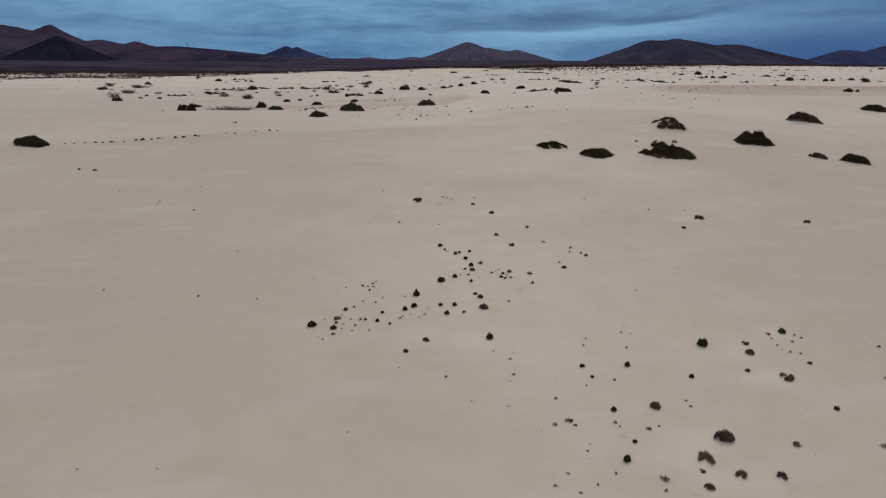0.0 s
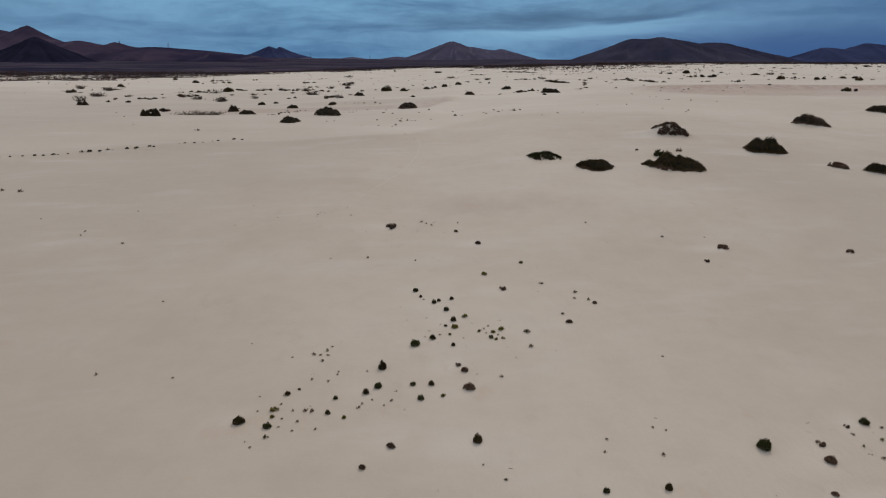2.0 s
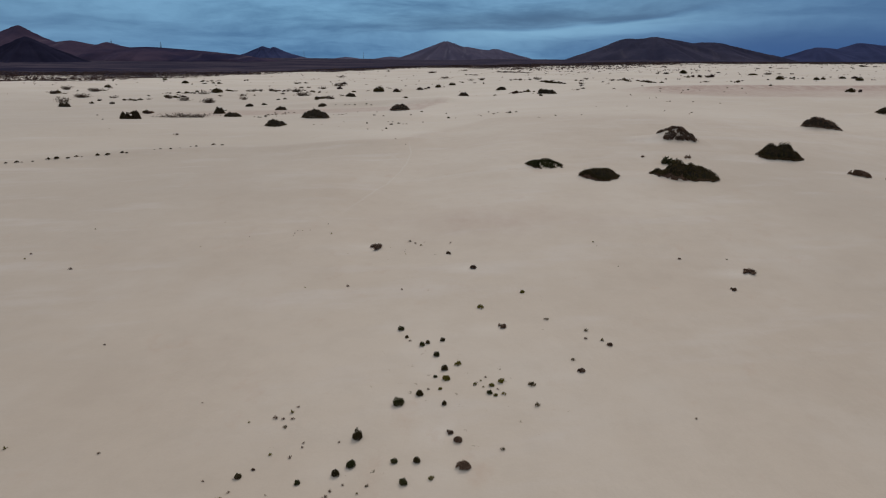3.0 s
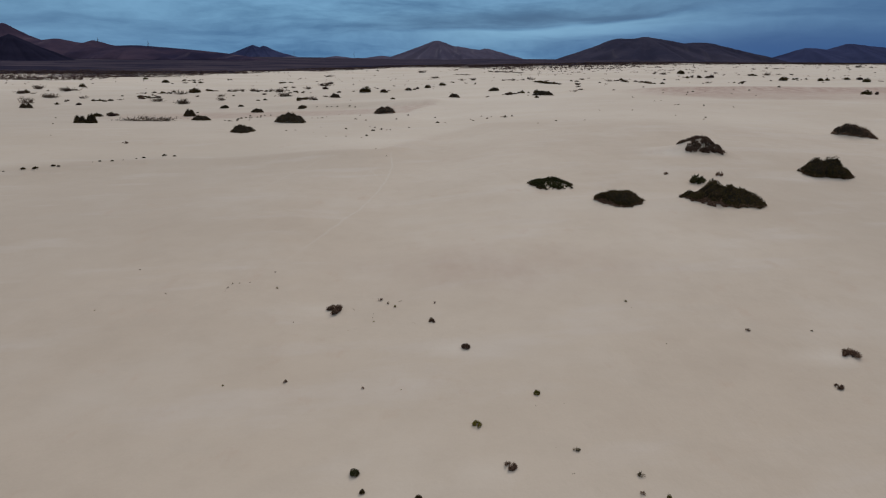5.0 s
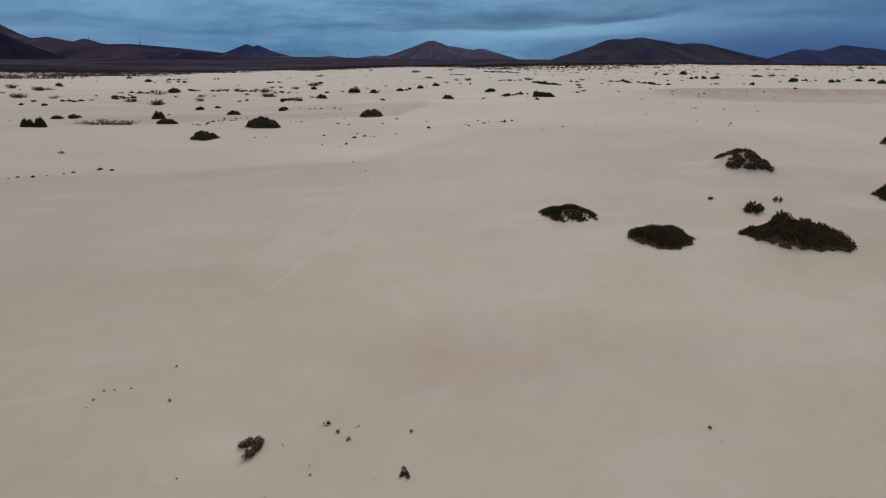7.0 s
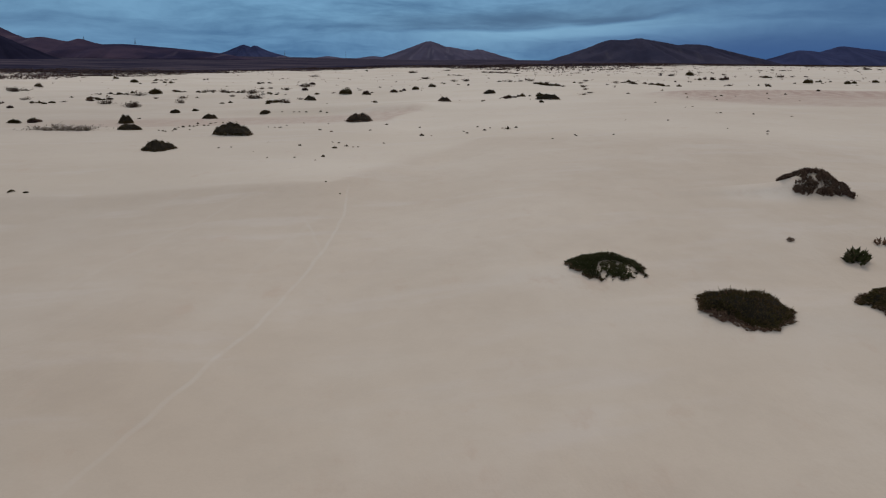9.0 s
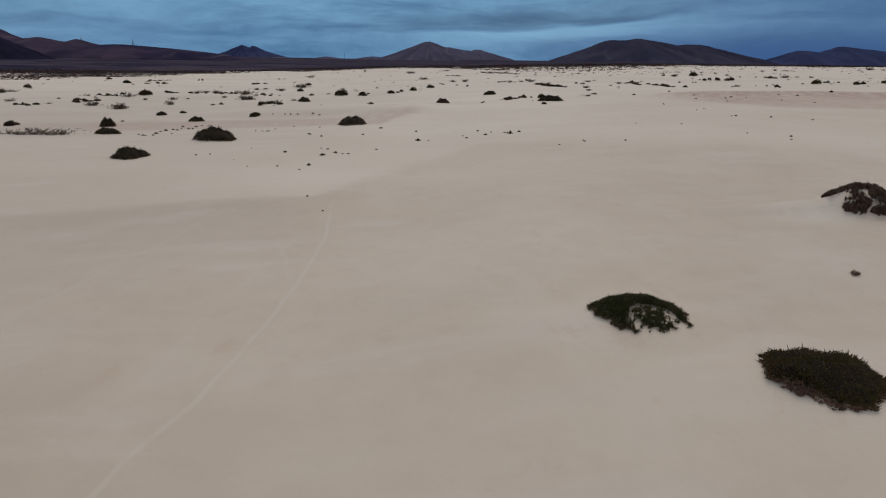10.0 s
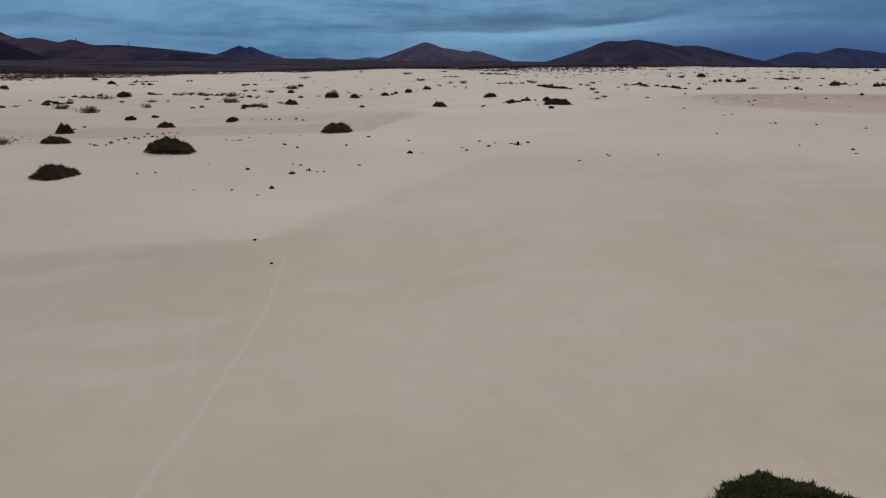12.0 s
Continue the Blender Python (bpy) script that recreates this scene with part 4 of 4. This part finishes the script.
def small_plant(name, leaf, count, tall, seed, mode="dome", fine=1.0):
    """A tuft one metre across, to be copied and scaled: foliage on a few stems."""
    rng = np.random.default_rng(seed)
    n = count * 3
    r, a = np.sqrt(rng.random(n)) * 0.5, rng.random(n) * 2 * np.pi
    ragged = 1 + (0.35 if mode == "dome" else 1.0) * (0.2 * np.sin(2 * a + seed) + 0.14 * np.sin(3 * a + 2 * seed) + 0.1 * np.sin(7 * a + seed))
    px, py = r * np.cos(a) * ragged, r * np.sin(a) * ragged
    keep = np.ones(n, bool)
    if mode == "arch":
        keep = (r > 0.2 + 0.1 * rough(a * 2, 0 * a, 1.0, seed)) & (np.cos(a - 1.2) > -0.3 + 0.5 * rough(a * 3, r * 6, 1.0, seed + 5)) & (rough(px, py, 0.13, seed) > -0.45)
    elif mode == "sparse":
        keep = rough(px + seed, py, 0.16, seed) > 0.05
    elif mode == "ring":
        keep = (r > 0.25 + 0.06 * rough(a * 2, 0 * a, 1.0, seed)) & (np.cos(a - 4.1) < 0.62 + 0.3 * rough(a * 4, r * 5, 1.0, seed + 5)) & (rough(px, py, 0.11, seed) > -0.6)
    elif mode == "split":
        keep = rough(px + seed, py, 0.3, seed) > -0.12
    px, py, r, a = px[keep][:count], py[keep][:count], r[keep][:count], a[keep][:count]
    m = len(px)
    dome = tall * np.sqrt(np.clip(1 - (r / 0.56) ** 2, 0.03, 1)) * (0.8 + 0.3 * rough(px, py, 0.2, seed + 2))
    if mode in ("arch", "ring"):
        dome = tall * (0.45 + 0.3 * rng.random(m))
    pz = dome * (1 - 0.8 * (1 - rng.random(m) ** 1.6)) - 0.02
    out = np.stack([np.cos(a) * r * 2, np.sin(a) * r * 2, 0.7 + 0 * r], -1) + rng.normal(size=(m, 3)) * 0.4
    out[:, 2] = np.abs(out[:, 2])
    v, f = shoots(np.stack([px, py, pz], -1), out, fine * (0.13 + 0.17 * rng.random(m)), fine * (0.034 + 0.044 * rng.random(m)), rng)
    plant = new(name)
    part("foliage", mesh_of("foliage", v, f, leaf), plant)
    q = 14
    pick = rng.integers(0, m, q)
    tips = np.stack([px, py, pz * 0.9], -1)[pick]
    roots = tips * np.array([0.3, 0.3, 0.0]) - np.array([0, 0, 0.06])
    v, f = stems(roots, tips, 0.012 + 0.012 * rng.random(q), rng)
    part("woody_base", mesh_of("woody_base", v, f, WOOD), plant)
    return plant


def thin_shrub(name, leaf, seed, tall=0.6, spread=1.1, count=46, leafy=7):
    """An open shrub of forked upright twigs, one metre across, with few leaves."""
    rng = np.random.default_rng(seed)
    roots = np.stack([rng.normal(size=count) * 0.22, rng.normal(size=count) * 0.12, np.full(count, -0.05)], -1)
    tips = roots + np.stack([rng.normal(size=count) * spread * 0.4, rng.normal(size=count) * spread * 0.4, tall * (0.35 + 0.65 * rng.random(count))], -1)
    v, f = stems(roots, tips, 0.008 + 0.010 * rng.random(count), rng)
    plant = new(name)
    part("woody_base", mesh_of("woody_base", v, f, WOOD), plant)
    n = count * leafy
    along = rng.random(n) * 0.7 + 0.3
    i = rng.integers(0, count, n)
    at = roots[i] + (tips - roots)[i] * along[:, None] + rng.normal(size=(n, 3)) * 0.04
    v, f = shoots(at, rng.normal(size=(n, 3)) * 0.7 + np.array([0, 0, 0.3]), 0.08 + 0.12 * rng.random(n), 0.014 + 0.016 * rng.random(n), rng)
    part("foliage", mesh_of("foliage", v, f, leaf), plant)
    return plant


TUFT_SEED = np.random.default_rng(11)


def plant_out(kinds, rows, label, category, group, low=0.95, high=1.3, grow=0.82):
    """Stands copies of the kinds at the rows of x, y and width, each turned and squashed a little."""
    for n, (x, y, wide) in enumerate(rows):
        source = kinds[n % len(kinds)]
        turn = float(TUFT_SEED.uniform(0, 360)) if "arch" not in source.name and "brown" not in source.name and "ring" not in source.name else float(TUFT_SEED.uniform(-18, 12))
        m = pose(x, y, float(height(x, y)), 0, 0, turn)
        ob = copy_thing(source, m)
        s = wide * grow
        ob.scale = (s, s * float(TUFT_SEED.uniform(0.8, 1.15)), s * float(TUFT_SEED.uniform(low, high)))
        ob.name = source.name.split(".")[0]
        tagged(ob, label, category, group)


def discard(obs):
    for ob in obs:
        for o in (*ob.children_recursive, ob):
            bpy.data.objects.remove(o)


LARGE = "dense dark saltbush on a low hummock of pale sand"
BUSHES = []


def bush_site(row, sand, tall, deep, leaf, label, seed, reach=1.0, aside=0.09, back=0.46, **more):
    """Notes a bush whose near edge lies at the row's place, and the hummock of that height under it."""
    x, y, wide = row
    wide *= 0.87
    x, y = x + aside * wide, y + back * deep
    MOUNDS.append((x, y, wide * reach, sand))
    BUSHES.append((x, y, wide, tall, deep, leaf, label, seed, more))


# height of the sprawling bush across its width, as shares
CROWN = ((-1, 0.5), (-0.8, 0.6), (-0.46, 0.58), (-0.36, 0.98), (-0.15, 1.05), (0.02, 0.8), (0.18, 1.0), (0.3, 0.92), (0.4, 0.74), (0.6, 0.72), (0.8, 0.66), (1, 0.6))
RAGGED = ((-1, 0.6), (-0.6, 0.8), (-0.3, 0.7), (-0.1, 1.2), (0.1, 0.9), (0.35, 0.7), (0.55, 1.2), (0.75, 0.9), (0.85, 0.5), (1, 0.4))
# sprawling clumps on the sand hummock: across, along and reach, as shares of the half widths
HUMMOCK_CLUMPS = [
    (-0.88, 0.06, 0.17), (-0.76, 0.16, 0.18), (-0.62, 0.22, 0.17), (-0.47, 0.22, 0.16), (-0.33, 0.22, 0.15), (-0.18, 0.18, 0.15), (-0.05, 0.12, 0.15),
    (0.06, 0.04, 0.15), (0.02, -0.06, 0.14), (0.12, -0.18, 0.14), (0.22, -0.33, 0.14), (0.25, -0.43, 0.1), (-0.5, -0.28, 0.19), (-0.46, -0.54, 0.21),
    (-0.66, -0.58, 0.17), (-0.53, -0.73, 0.15), (-0.3, -0.56, 0.1), (-0.38, -0.05, 0.13), (-0.09, -0.34, 0.14), (-0.02, -0.5, 0.1), (-0.16, -0.8, 0.15),
    (0.02, -0.78, 0.15), (0.22, -0.62, 0.17), (0.44, -0.46, 0.16), (0.33, -0.72, 0.17), (0.42, -0.82, 0.15), (0.56, -0.71, 0.14), (0.66, -0.76, 0.1),
]
bush_site((BIG[0][0] + 0.05, BIG[0][1] - 0.18, BIG[0][2]), 0.26, 0.33, 2.6, GREEN_LEAF, "green saltbush with a bald sandy flank on its own hummock", 3, open_side=True, turn=4, lump=0.6, count=17000, fine=0.52, spiky=1.0)
bush_site((BIG[1][0] + 0.2, BIG[1][1] + 0.3, BIG[1][2] * 0.95), 0.10, 0.45, 2.5, DARK_LEAF, "low rounded dark saltbush with brown lower twigs on sand", 4, turn=-20, count=19000, fine=0.6, spiky=1.2, skirt=0.26)
bush_site((BIG[2][0] + 0.2, BIG[2][1], BIG[2][2] * 0.93), 0.30, 1.0, 3.0, DARK_LEAF, "sprawling dark saltbush with a ragged peaked crown on sand", 5, turn=-19, count=24000, fine=0.62, spiky=0.2, lump=1.45, crown=CROWN, skirt=0.2, knob=1.7)
bush_site((BIG[3][0] - 0.05, BIG[3][1] - 1.65, BIG[3][2] * 0.9), 1.05, 0.30, 3.9, BROWN_LEAF, "withered brown saltbush broken up over a sand hummock", 44, turn=-6, count=14000, fine=0.7, patch=9.0, spiky=0.4, clumps=HUMMOCK_CLUMPS, reach=0.8)
bush_site((BIG[4][0] + 0.4, BIG[4][1], BIG[4][2] * 0.88), 0.30, 1.45, 2.6, DARK_LEAF, "tall domed dark saltbush on a clean sand slope", 7, turn=6, count=18000, fine=0.68, spiky=0.3, lump=0.9, knob=1.6, crown=((-1, 0.7), (-0.6, 0.85), (-0.2, 1.05), (0.2, 0.9), (0.6, 0.6), (1, 0.5)))
BIG_FAR[0] = (BIG_FAR[0][0] - 0.5, BIG_FAR[0][1] - 2.0, BIG_FAR[0][2] * 0.85)
BIG_FAR[1] = (BIG_FAR[1][0] + 0.15, BIG_FAR[1][1] - 0.8, BIG_FAR[1][2] * 0.95)
BIG_FAR[4] = (BIG_FAR[4][0] - 0.5, BIG_FAR[4][1] - 0.3, BIG_FAR[4][2])
for n, (row, sand, tall) in enumerate(zip(BIG_FAR, (0.6, 0.3, 0.2, 0.4, 0.3), (1.25, 0.75, 0.45, 0.9, 0.75))):
    bush_site(row, sand, tall, row[2] * 0.55, BROWN_LEAF if n in (0, 2) else DARK_LEAF, LARGE if n != 2 else "thin brown saltbush straggling over bare sand", 20 + n, gaps=0.45 if n == 2 else 0.0, peak=0.05 if n != 4 else 0.0, count=7000, fine=0.75, lump=0.5)
for n, row in enumerate(BIG_LEFT):
    if n < 12:
        bush_site((row[0], row[1], row[2] * 1.14), 0.06 * row[2], min((0.26 if n in (1, 2, 11) else 0.36) * row[2], 1.4), row[2] * (1.3 if n == 1 else 0.75), BROWN_LEAF if n in (3, 9) else DARK_LEAF, LARGE, 40 + n, aside=0.34 if n == 2 else 0.05, back=0.28, gaps=0.16 if n in (1, 11) else 0.0, turn=-5, peak=0.0, count=5200, patch=5.0, spiky=1.2 if n == 1 else 0.5, fine=0.7, knob=1.3, lump=1.5 if n == 1 else 0.6 if n in (2, 11) else 0.5, crown=RAGGED if n == 1 else ())
    else:
        bush_site(row, 0.0, (0.27 if n < 14 else 0.62 if n < 16 else 0.5) * row[2], row[2] * 0.5, DARK_LEAF, "ragged dark saltbush clump on open sand", 40 + n, gaps=0.18, turn=0, count=5200, spiky=1.2 if n > 13 else 0.3, fine=0.9 if n > 13 else 0.65, patch=5.0, lump=1.0, knob=1.5)
for n, row in enumerate(BIG_EDGE):
    bush_site(row, 0.1, 0.36 * row[2], row[2] * 0.6, DARK_LEAF, LARGE, 70 + n, count=3000)
build_ground()
for x, y, wide, tall, deep, leaf, label, seed, more in BUSHES:
    large_bush(x, y, wide, tall, deep, leaf, label, seed, **more)

greens = [small_plant("green_tuft", GREEN_LEAF, 1000, 0.66, s, mode, 0.5) for s, mode in ((1, "dome"), (2, "dome"), (3, "split"), (4, "dome"))]
olives = [small_plant("olive_tuft", OLIVE_LEAF, 640, 0.6, s, mode, 0.6) for s, mode in ((31, "dome"), (32, "split"))]
darks = [small_plant("dark_tuft", DARK_LEAF, 1000, 0.66, s, mode, 0.5) for s, mode in ((5, "dome"), (6, "dome"), (7, "split"))]
browns = [small_plant("brown_tuft", BROWN_LEAF, 1200, 0.6, s, mode, 0.5) for s, mode in ((8, "split"), (9, "dome"), (10, "split"))]
arches = [small_plant("arched_tuft", BROWN_LEAF, 1000, 0.5, s, "arch", 0.5) for s in (11, 12)]
rings = [small_plant("ring_tuft", BROWN_LEAF, 1100, 0.5, 24, "ring", 0.5)]
dries = [small_plant("dry_tuft", STRAW_LEAF, 150, 0.6, s, "sparse", 0.8) for s in (13, 14, 15)]
sprigs = [small_plant("sprig", BROWN_LEAF, 70, 0.75, s, "sparse", 1.2) for s in (16, 17)] + [small_plant("sprig", OLIVE_LEAF, 70, 0.75, 18, "split", 1.2)]
thins = [thin_shrub("thin_shrub", DRY_LEAF, s, tall, 0.85, n) for s, tall, n in ((19, 0.42, 46), (20, 0.6, 30), (21, 0.5, 60), (22, 0.34, 26))]
sprawls = [thin_shrub("sprawling_shrub", DRY_LEAF, s, 0.36, 1.7, 26, 3) for s in (91, 92, 93)]
youngs = [small_plant("young_saltbush", leaf, n, 0.62, s, mode, 1.15) for s, leaf, n, mode in ((84, BROWN_LEAF, 90, "sparse"), (85, GREEN_LEAF, 260, "split"), (86, BROWN_LEAF, 90, "sparse"))]
far_domes = [small_plant("scrub_bush", SCRUB_LEAF, 420, 0.62, s, mode, 0.85) for s, mode in ((81, "split"), (82, "dome"))]


def strung(lines, seed):
    """Clumps of uneven width along each line."""
    rng = np.random.default_rng(seed)
    made = []
    for ax, ay, bx, by in lines:
        long = math.hypot(bx - ax, by - ay)
        for n in range(int(5 + min(long, 30) * 0.8)):
            t = rng.random()
            made.append((ax + (bx - ax) * t + rng.normal() * 0.35, ay + (by - ay) * t + rng.normal() * 1.3, 0.35 + 1.15 * rng.random() ** 1.6))
    return made



plant_out(greens[:1] + darks[:2] + greens[3:] + darks[:1], GREEN, "small round green saltbush tuft on pale sand", "bush", "small round tufts", 1.2, 1.55, 0.9)
plant_out(olives + greens[:1] + olives, GREEN_1, "small olive-green saltbush tuft on pale sand", "bush", "small olive tufts", 1.1, 1.4, 1.1)
plant_out(browns, BROWN, "small brown withered tuft on pale sand", "bush", "withered tufts", grow=0.76)
plant_out(arches, ARCH, "brown tuft arched round a bare heap of sand", "bush", "arched tufts", 0.85, 1.1, 0.82)
plant_out(rings, RING, "brown tuft grown in a ring round bare sand", "bush", "arched tufts", 0.8, 0.9, 0.95)
plant_out(browns[1:2] + arches[:1], LONE, "small brown withered tuft with a pale drift of sand", "bush", "withered tufts", grow=0.95)
plant_out(dries, DRY, "thin dry straw-coloured tuft on sand", "plant", "dry tufts")
plant_out(sprigs, SPRIG + SPRIG_1 + SPRIG_2 + SPRIG_NEAR, "tiny dark sprig rooted in sand", "plant", "sprigs", grow=0.88)
plant_out(darks, CREST, "tiny dark tuft along the dune edge", "plant", "tufts along the dune edge", 0.55, 0.8)
plant_out(darks + browns[:1], MID + MID_1, "small dark tuft on open sand", "plant", "scattered tufts", 0.6, 0.9)
plant_out(darks + browns[:1], EAST, "small dark tuft on open sand", "plant", "scattered tufts", 0.6, 0.9, 0.95)
plant_out(darks, HOLLOW, "small dark tuft in a sandy hollow", "plant", "tufts in the hollow", 0.6, 0.9, 0.95)
plant_out(youngs, GREEN_MID, "young upright dark green saltbush on sand", "bush", "young saltbushes", 0.9, 1.05, 0.9)
plant_out(darks + far_domes, FAR + FAR_1 + FAR_2, "dark scrub bush far out on the sand", "bush", "far scrub", 0.7, 1.0, 0.95)
plant_out(thins, THIN + THIN_1 + THIN_2, "open dry grey shrub on far sand", "bush", "far dry shrubs", 0.7, 1.05, 0.85)
plant_out(sprawls, SPRAWL, "dry brown shrub sprawling low over pale sand", "bush", "far dry shrubs", 0.75, 1.0, 1.0)
plant_out(darks + far_domes + browns[1:2], strung(STRIPS, 71), "low dark scrub clump at a dune foot", "bush", "scrub at the dune feet", 0.45, 0.8, 1.0)
discard(sprawls + youngs + far_domes + rings + greens + olives + darks + browns + arches + dries + sprigs + thins)


# ---- scrub that nobody could count ----
def scrub_field(name, label, places, sizes, leaf, seed, each=9):
    rng = np.random.default_rng(seed)
    n = len(places)
    at = np.repeat(places, each, 0)
    s = np.repeat(sizes, each)
    way = rng.normal(size=(n * each, 3)) * np.array([1, 1, 0.3]) + np.array([0, 0, 0.9])
    off = rng.normal(size=(n * each, 3)) * np.array([0.24, 0.24, 0.05]) * s[:, None]
    at = at + off
    at[:, 2] = height(at[:, 0], at[:, 1]) - 0.03
    v, f = shoots(at, way, s * (0.28 + 0.40 * rng.random(n * each)), s * (0.11 + 0.13 * rng.random(n * each)), rng)
    return tagged(new(name, mesh_of(name, v, f, leaf)), label, "scrub", kind="stuff")


def scatter(count, x0, x1, y0, y1, seed, want):
    rng = np.random.default_rng(seed)
    x, y = rng.uniform(x0, x1, count), rng.uniform(y0, y1, count)
    keep = rng.random(count) < want(x, y)
    return np.stack([x[keep], y[keep], 0 * x[keep]], -1)


def near_edge(x, y):
    d = scrub_edge(x, y)
    patchy = ss(-0.6, 0.3, rough(x, y, 17, 15))
    reach = 10 + 60 * ss(-40, 30, x)
    thick = 0.10 * np.exp(-np.maximum(d, 0) / reach) * (0.15 + 0.85 * patchy) + 0.95 * ss(14, -60, d) * (0.45 + 0.55 * patchy)
    return thick * ss(-330, -200, d) * (np.abs(x) < 0.74 * y)


def sizes_of(n, small, large, seed):
    return small + (large - small) * np.random.default_rng(seed).random(n) ** 2.2


spots = scatter(330000, -640, 640, 230, 1000, 31, near_edge)
scrub_field("scrub_at_sand_edge", "dark brown low scrub thickening towards the lava plain", spots, sizes_of(len(spots), 0.6, 1.9, 1), SCRUB_LEAF, 32, 5)


def open_sand(x, y):
    return (0.35 + 0.65 * ss(0.0, 0.5, rough(x, y * 1.6, 15, 13))) * ss(170, 230, y) * (scrub_edge(x, y) > 0) * (np.abs(x) < 0.75 * y)


spots = scatter(2200, -330, 420, 170, 620, 33, open_sand)
scrub_field("scattered_scrub", "tiny dark scrub dotted over far sand", spots, sizes_of(len(spots), 0.15, 0.9, 2), SCRUB_LEAF, 34, 12)


# ---- specks of dead sprigs between the tufts ----
def sprig_litter():
    rng = np.random.default_rng(61)
    near = np.array([(x, y) for x, y, wide in GREEN + GREEN_1 + DRY + SPRIG])
    spots = near[rng.integers(0, len(near), 260)] + rng.normal(size=(260, 2)) * np.array([0.9, 0.8])
    return np.concatenate([spots, 0 * spots[:, :1]], 1)


spots = sprig_litter()
scrub_field("sprig_litter", "tiny dry sprigs scattered between the tufts", spots, sizes_of(len(spots), 0.05, 0.14, 6), STRAW_LEAF, 62, 9)

# ---- hills ----
hill("purple-brown cinder hill with pale gullies", HILL_ROCK, 3500, [(-147, 92, 287, 238, 330, 0), (-47, 60, 75, 364, 300, 0), (85, 53, 135, 234, 240, 20)], 4, 2, 1.34, 0.012)
hill("low dark rise on the far plain", HILL_ROCK, 3450, [(-640, 11, 130, 150, 150, 0), (-420, 13, 140, 170, 150, 0), (-860, 9, 120, 120, 140, 0)], 6, 8, 1.2)
hill("broad dark brown hill with twin rounded tops", DARK_ROCK, 2000, [(408, 55, 176, 147, 220, 0), (483, 66, 270, 328, 300, 0), (641, 52, 209, 242, 240, 10)], 5, 3, 1.29, 0.012)
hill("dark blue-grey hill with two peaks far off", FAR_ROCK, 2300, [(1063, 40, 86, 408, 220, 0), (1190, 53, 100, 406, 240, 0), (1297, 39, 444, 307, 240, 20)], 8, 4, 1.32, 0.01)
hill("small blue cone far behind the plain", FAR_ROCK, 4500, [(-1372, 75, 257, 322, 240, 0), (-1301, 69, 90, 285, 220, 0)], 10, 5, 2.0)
hill("long maroon-brown ridge running down to the plain", RIDGE_ROCK, 1650, [(-1234, 81, 509, 366, 289, 0), (-1077, 60, 89, 103, 179, 0), (-1079, 70, 45, 63, 138, 0), (-959, 41, 138, 183, 179, 0), (-872, 38, 31, 78, 151, 0), (-776, 28, 336, 322, 206, 0)], 6.9, 6, 0.89)
hill("dark cinder cone before the ridge", BLACK_ROCK, 1240, [(-798, 43, 130, 107, 116, 0)], 3.2, 7, 1.68)


# ---- masts on the ridge and the far plain ----
def mast(x, y, z, tall, wide):
    """A steel lattice mast: four leaning legs, rings and a top pole."""
    thing = new("radio_mast")
    thing.location = (x, y, z)
    v, f = stems(np.array([[0.5, 0.5, 0.0]]) * wide, np.array([[0.1, 0.1, 0.0]]) * wide + np.array([[0, 0, tall * 0.85]]), np.array([wide * 0.22]), np.random.default_rng(1))
    leg = mesh_of("leg", v, f, STEEL)
    for n in range(4):
        ob = part("leg", leg, thing)
        ob.rotation_euler = (0, 0, n * math.pi / 2)
    for share in (0.2, 0.45, 0.7):
        bm = bmesh.new()
        bmesh.ops.create_cube(bm, size=1.0)
        w = wide * (1.2 - share)
        bmesh.ops.scale(bm, vec=(w, w, wide * 0.2), verts=bm.verts)
        bmesh.ops.translate(bm, vec=(0, 0, tall * share), verts=bm.verts)
        me = bpy.data.meshes.new("ring")
        bm.to_mesh(me)
        bm.free()
        me.materials.append(STEEL)
        part("ring", me, thing)
    v, f = stems(np.array([[0.0, 0.0, tall * 0.8]]), np.array([[0.0, 0.0, tall]]), np.array([wide * 0.25]), np.random.default_rng(2))
    part("pole", mesh_of("pole", v, f, STEEL), thing)
    tagged(thing, "thin grey steel radio mast standing on the far ridge", "mast", "masts on the skyline")


for x, y, z, tall in ((-859, 1650, 37, 14), (-741, 1650, 28, 18.5), (-735, 3000, 12, 28), (-480, 3000, 10, 24), (-960, 2900, 14.5, 20)):
    mast(x, y, z, tall, 1.5)
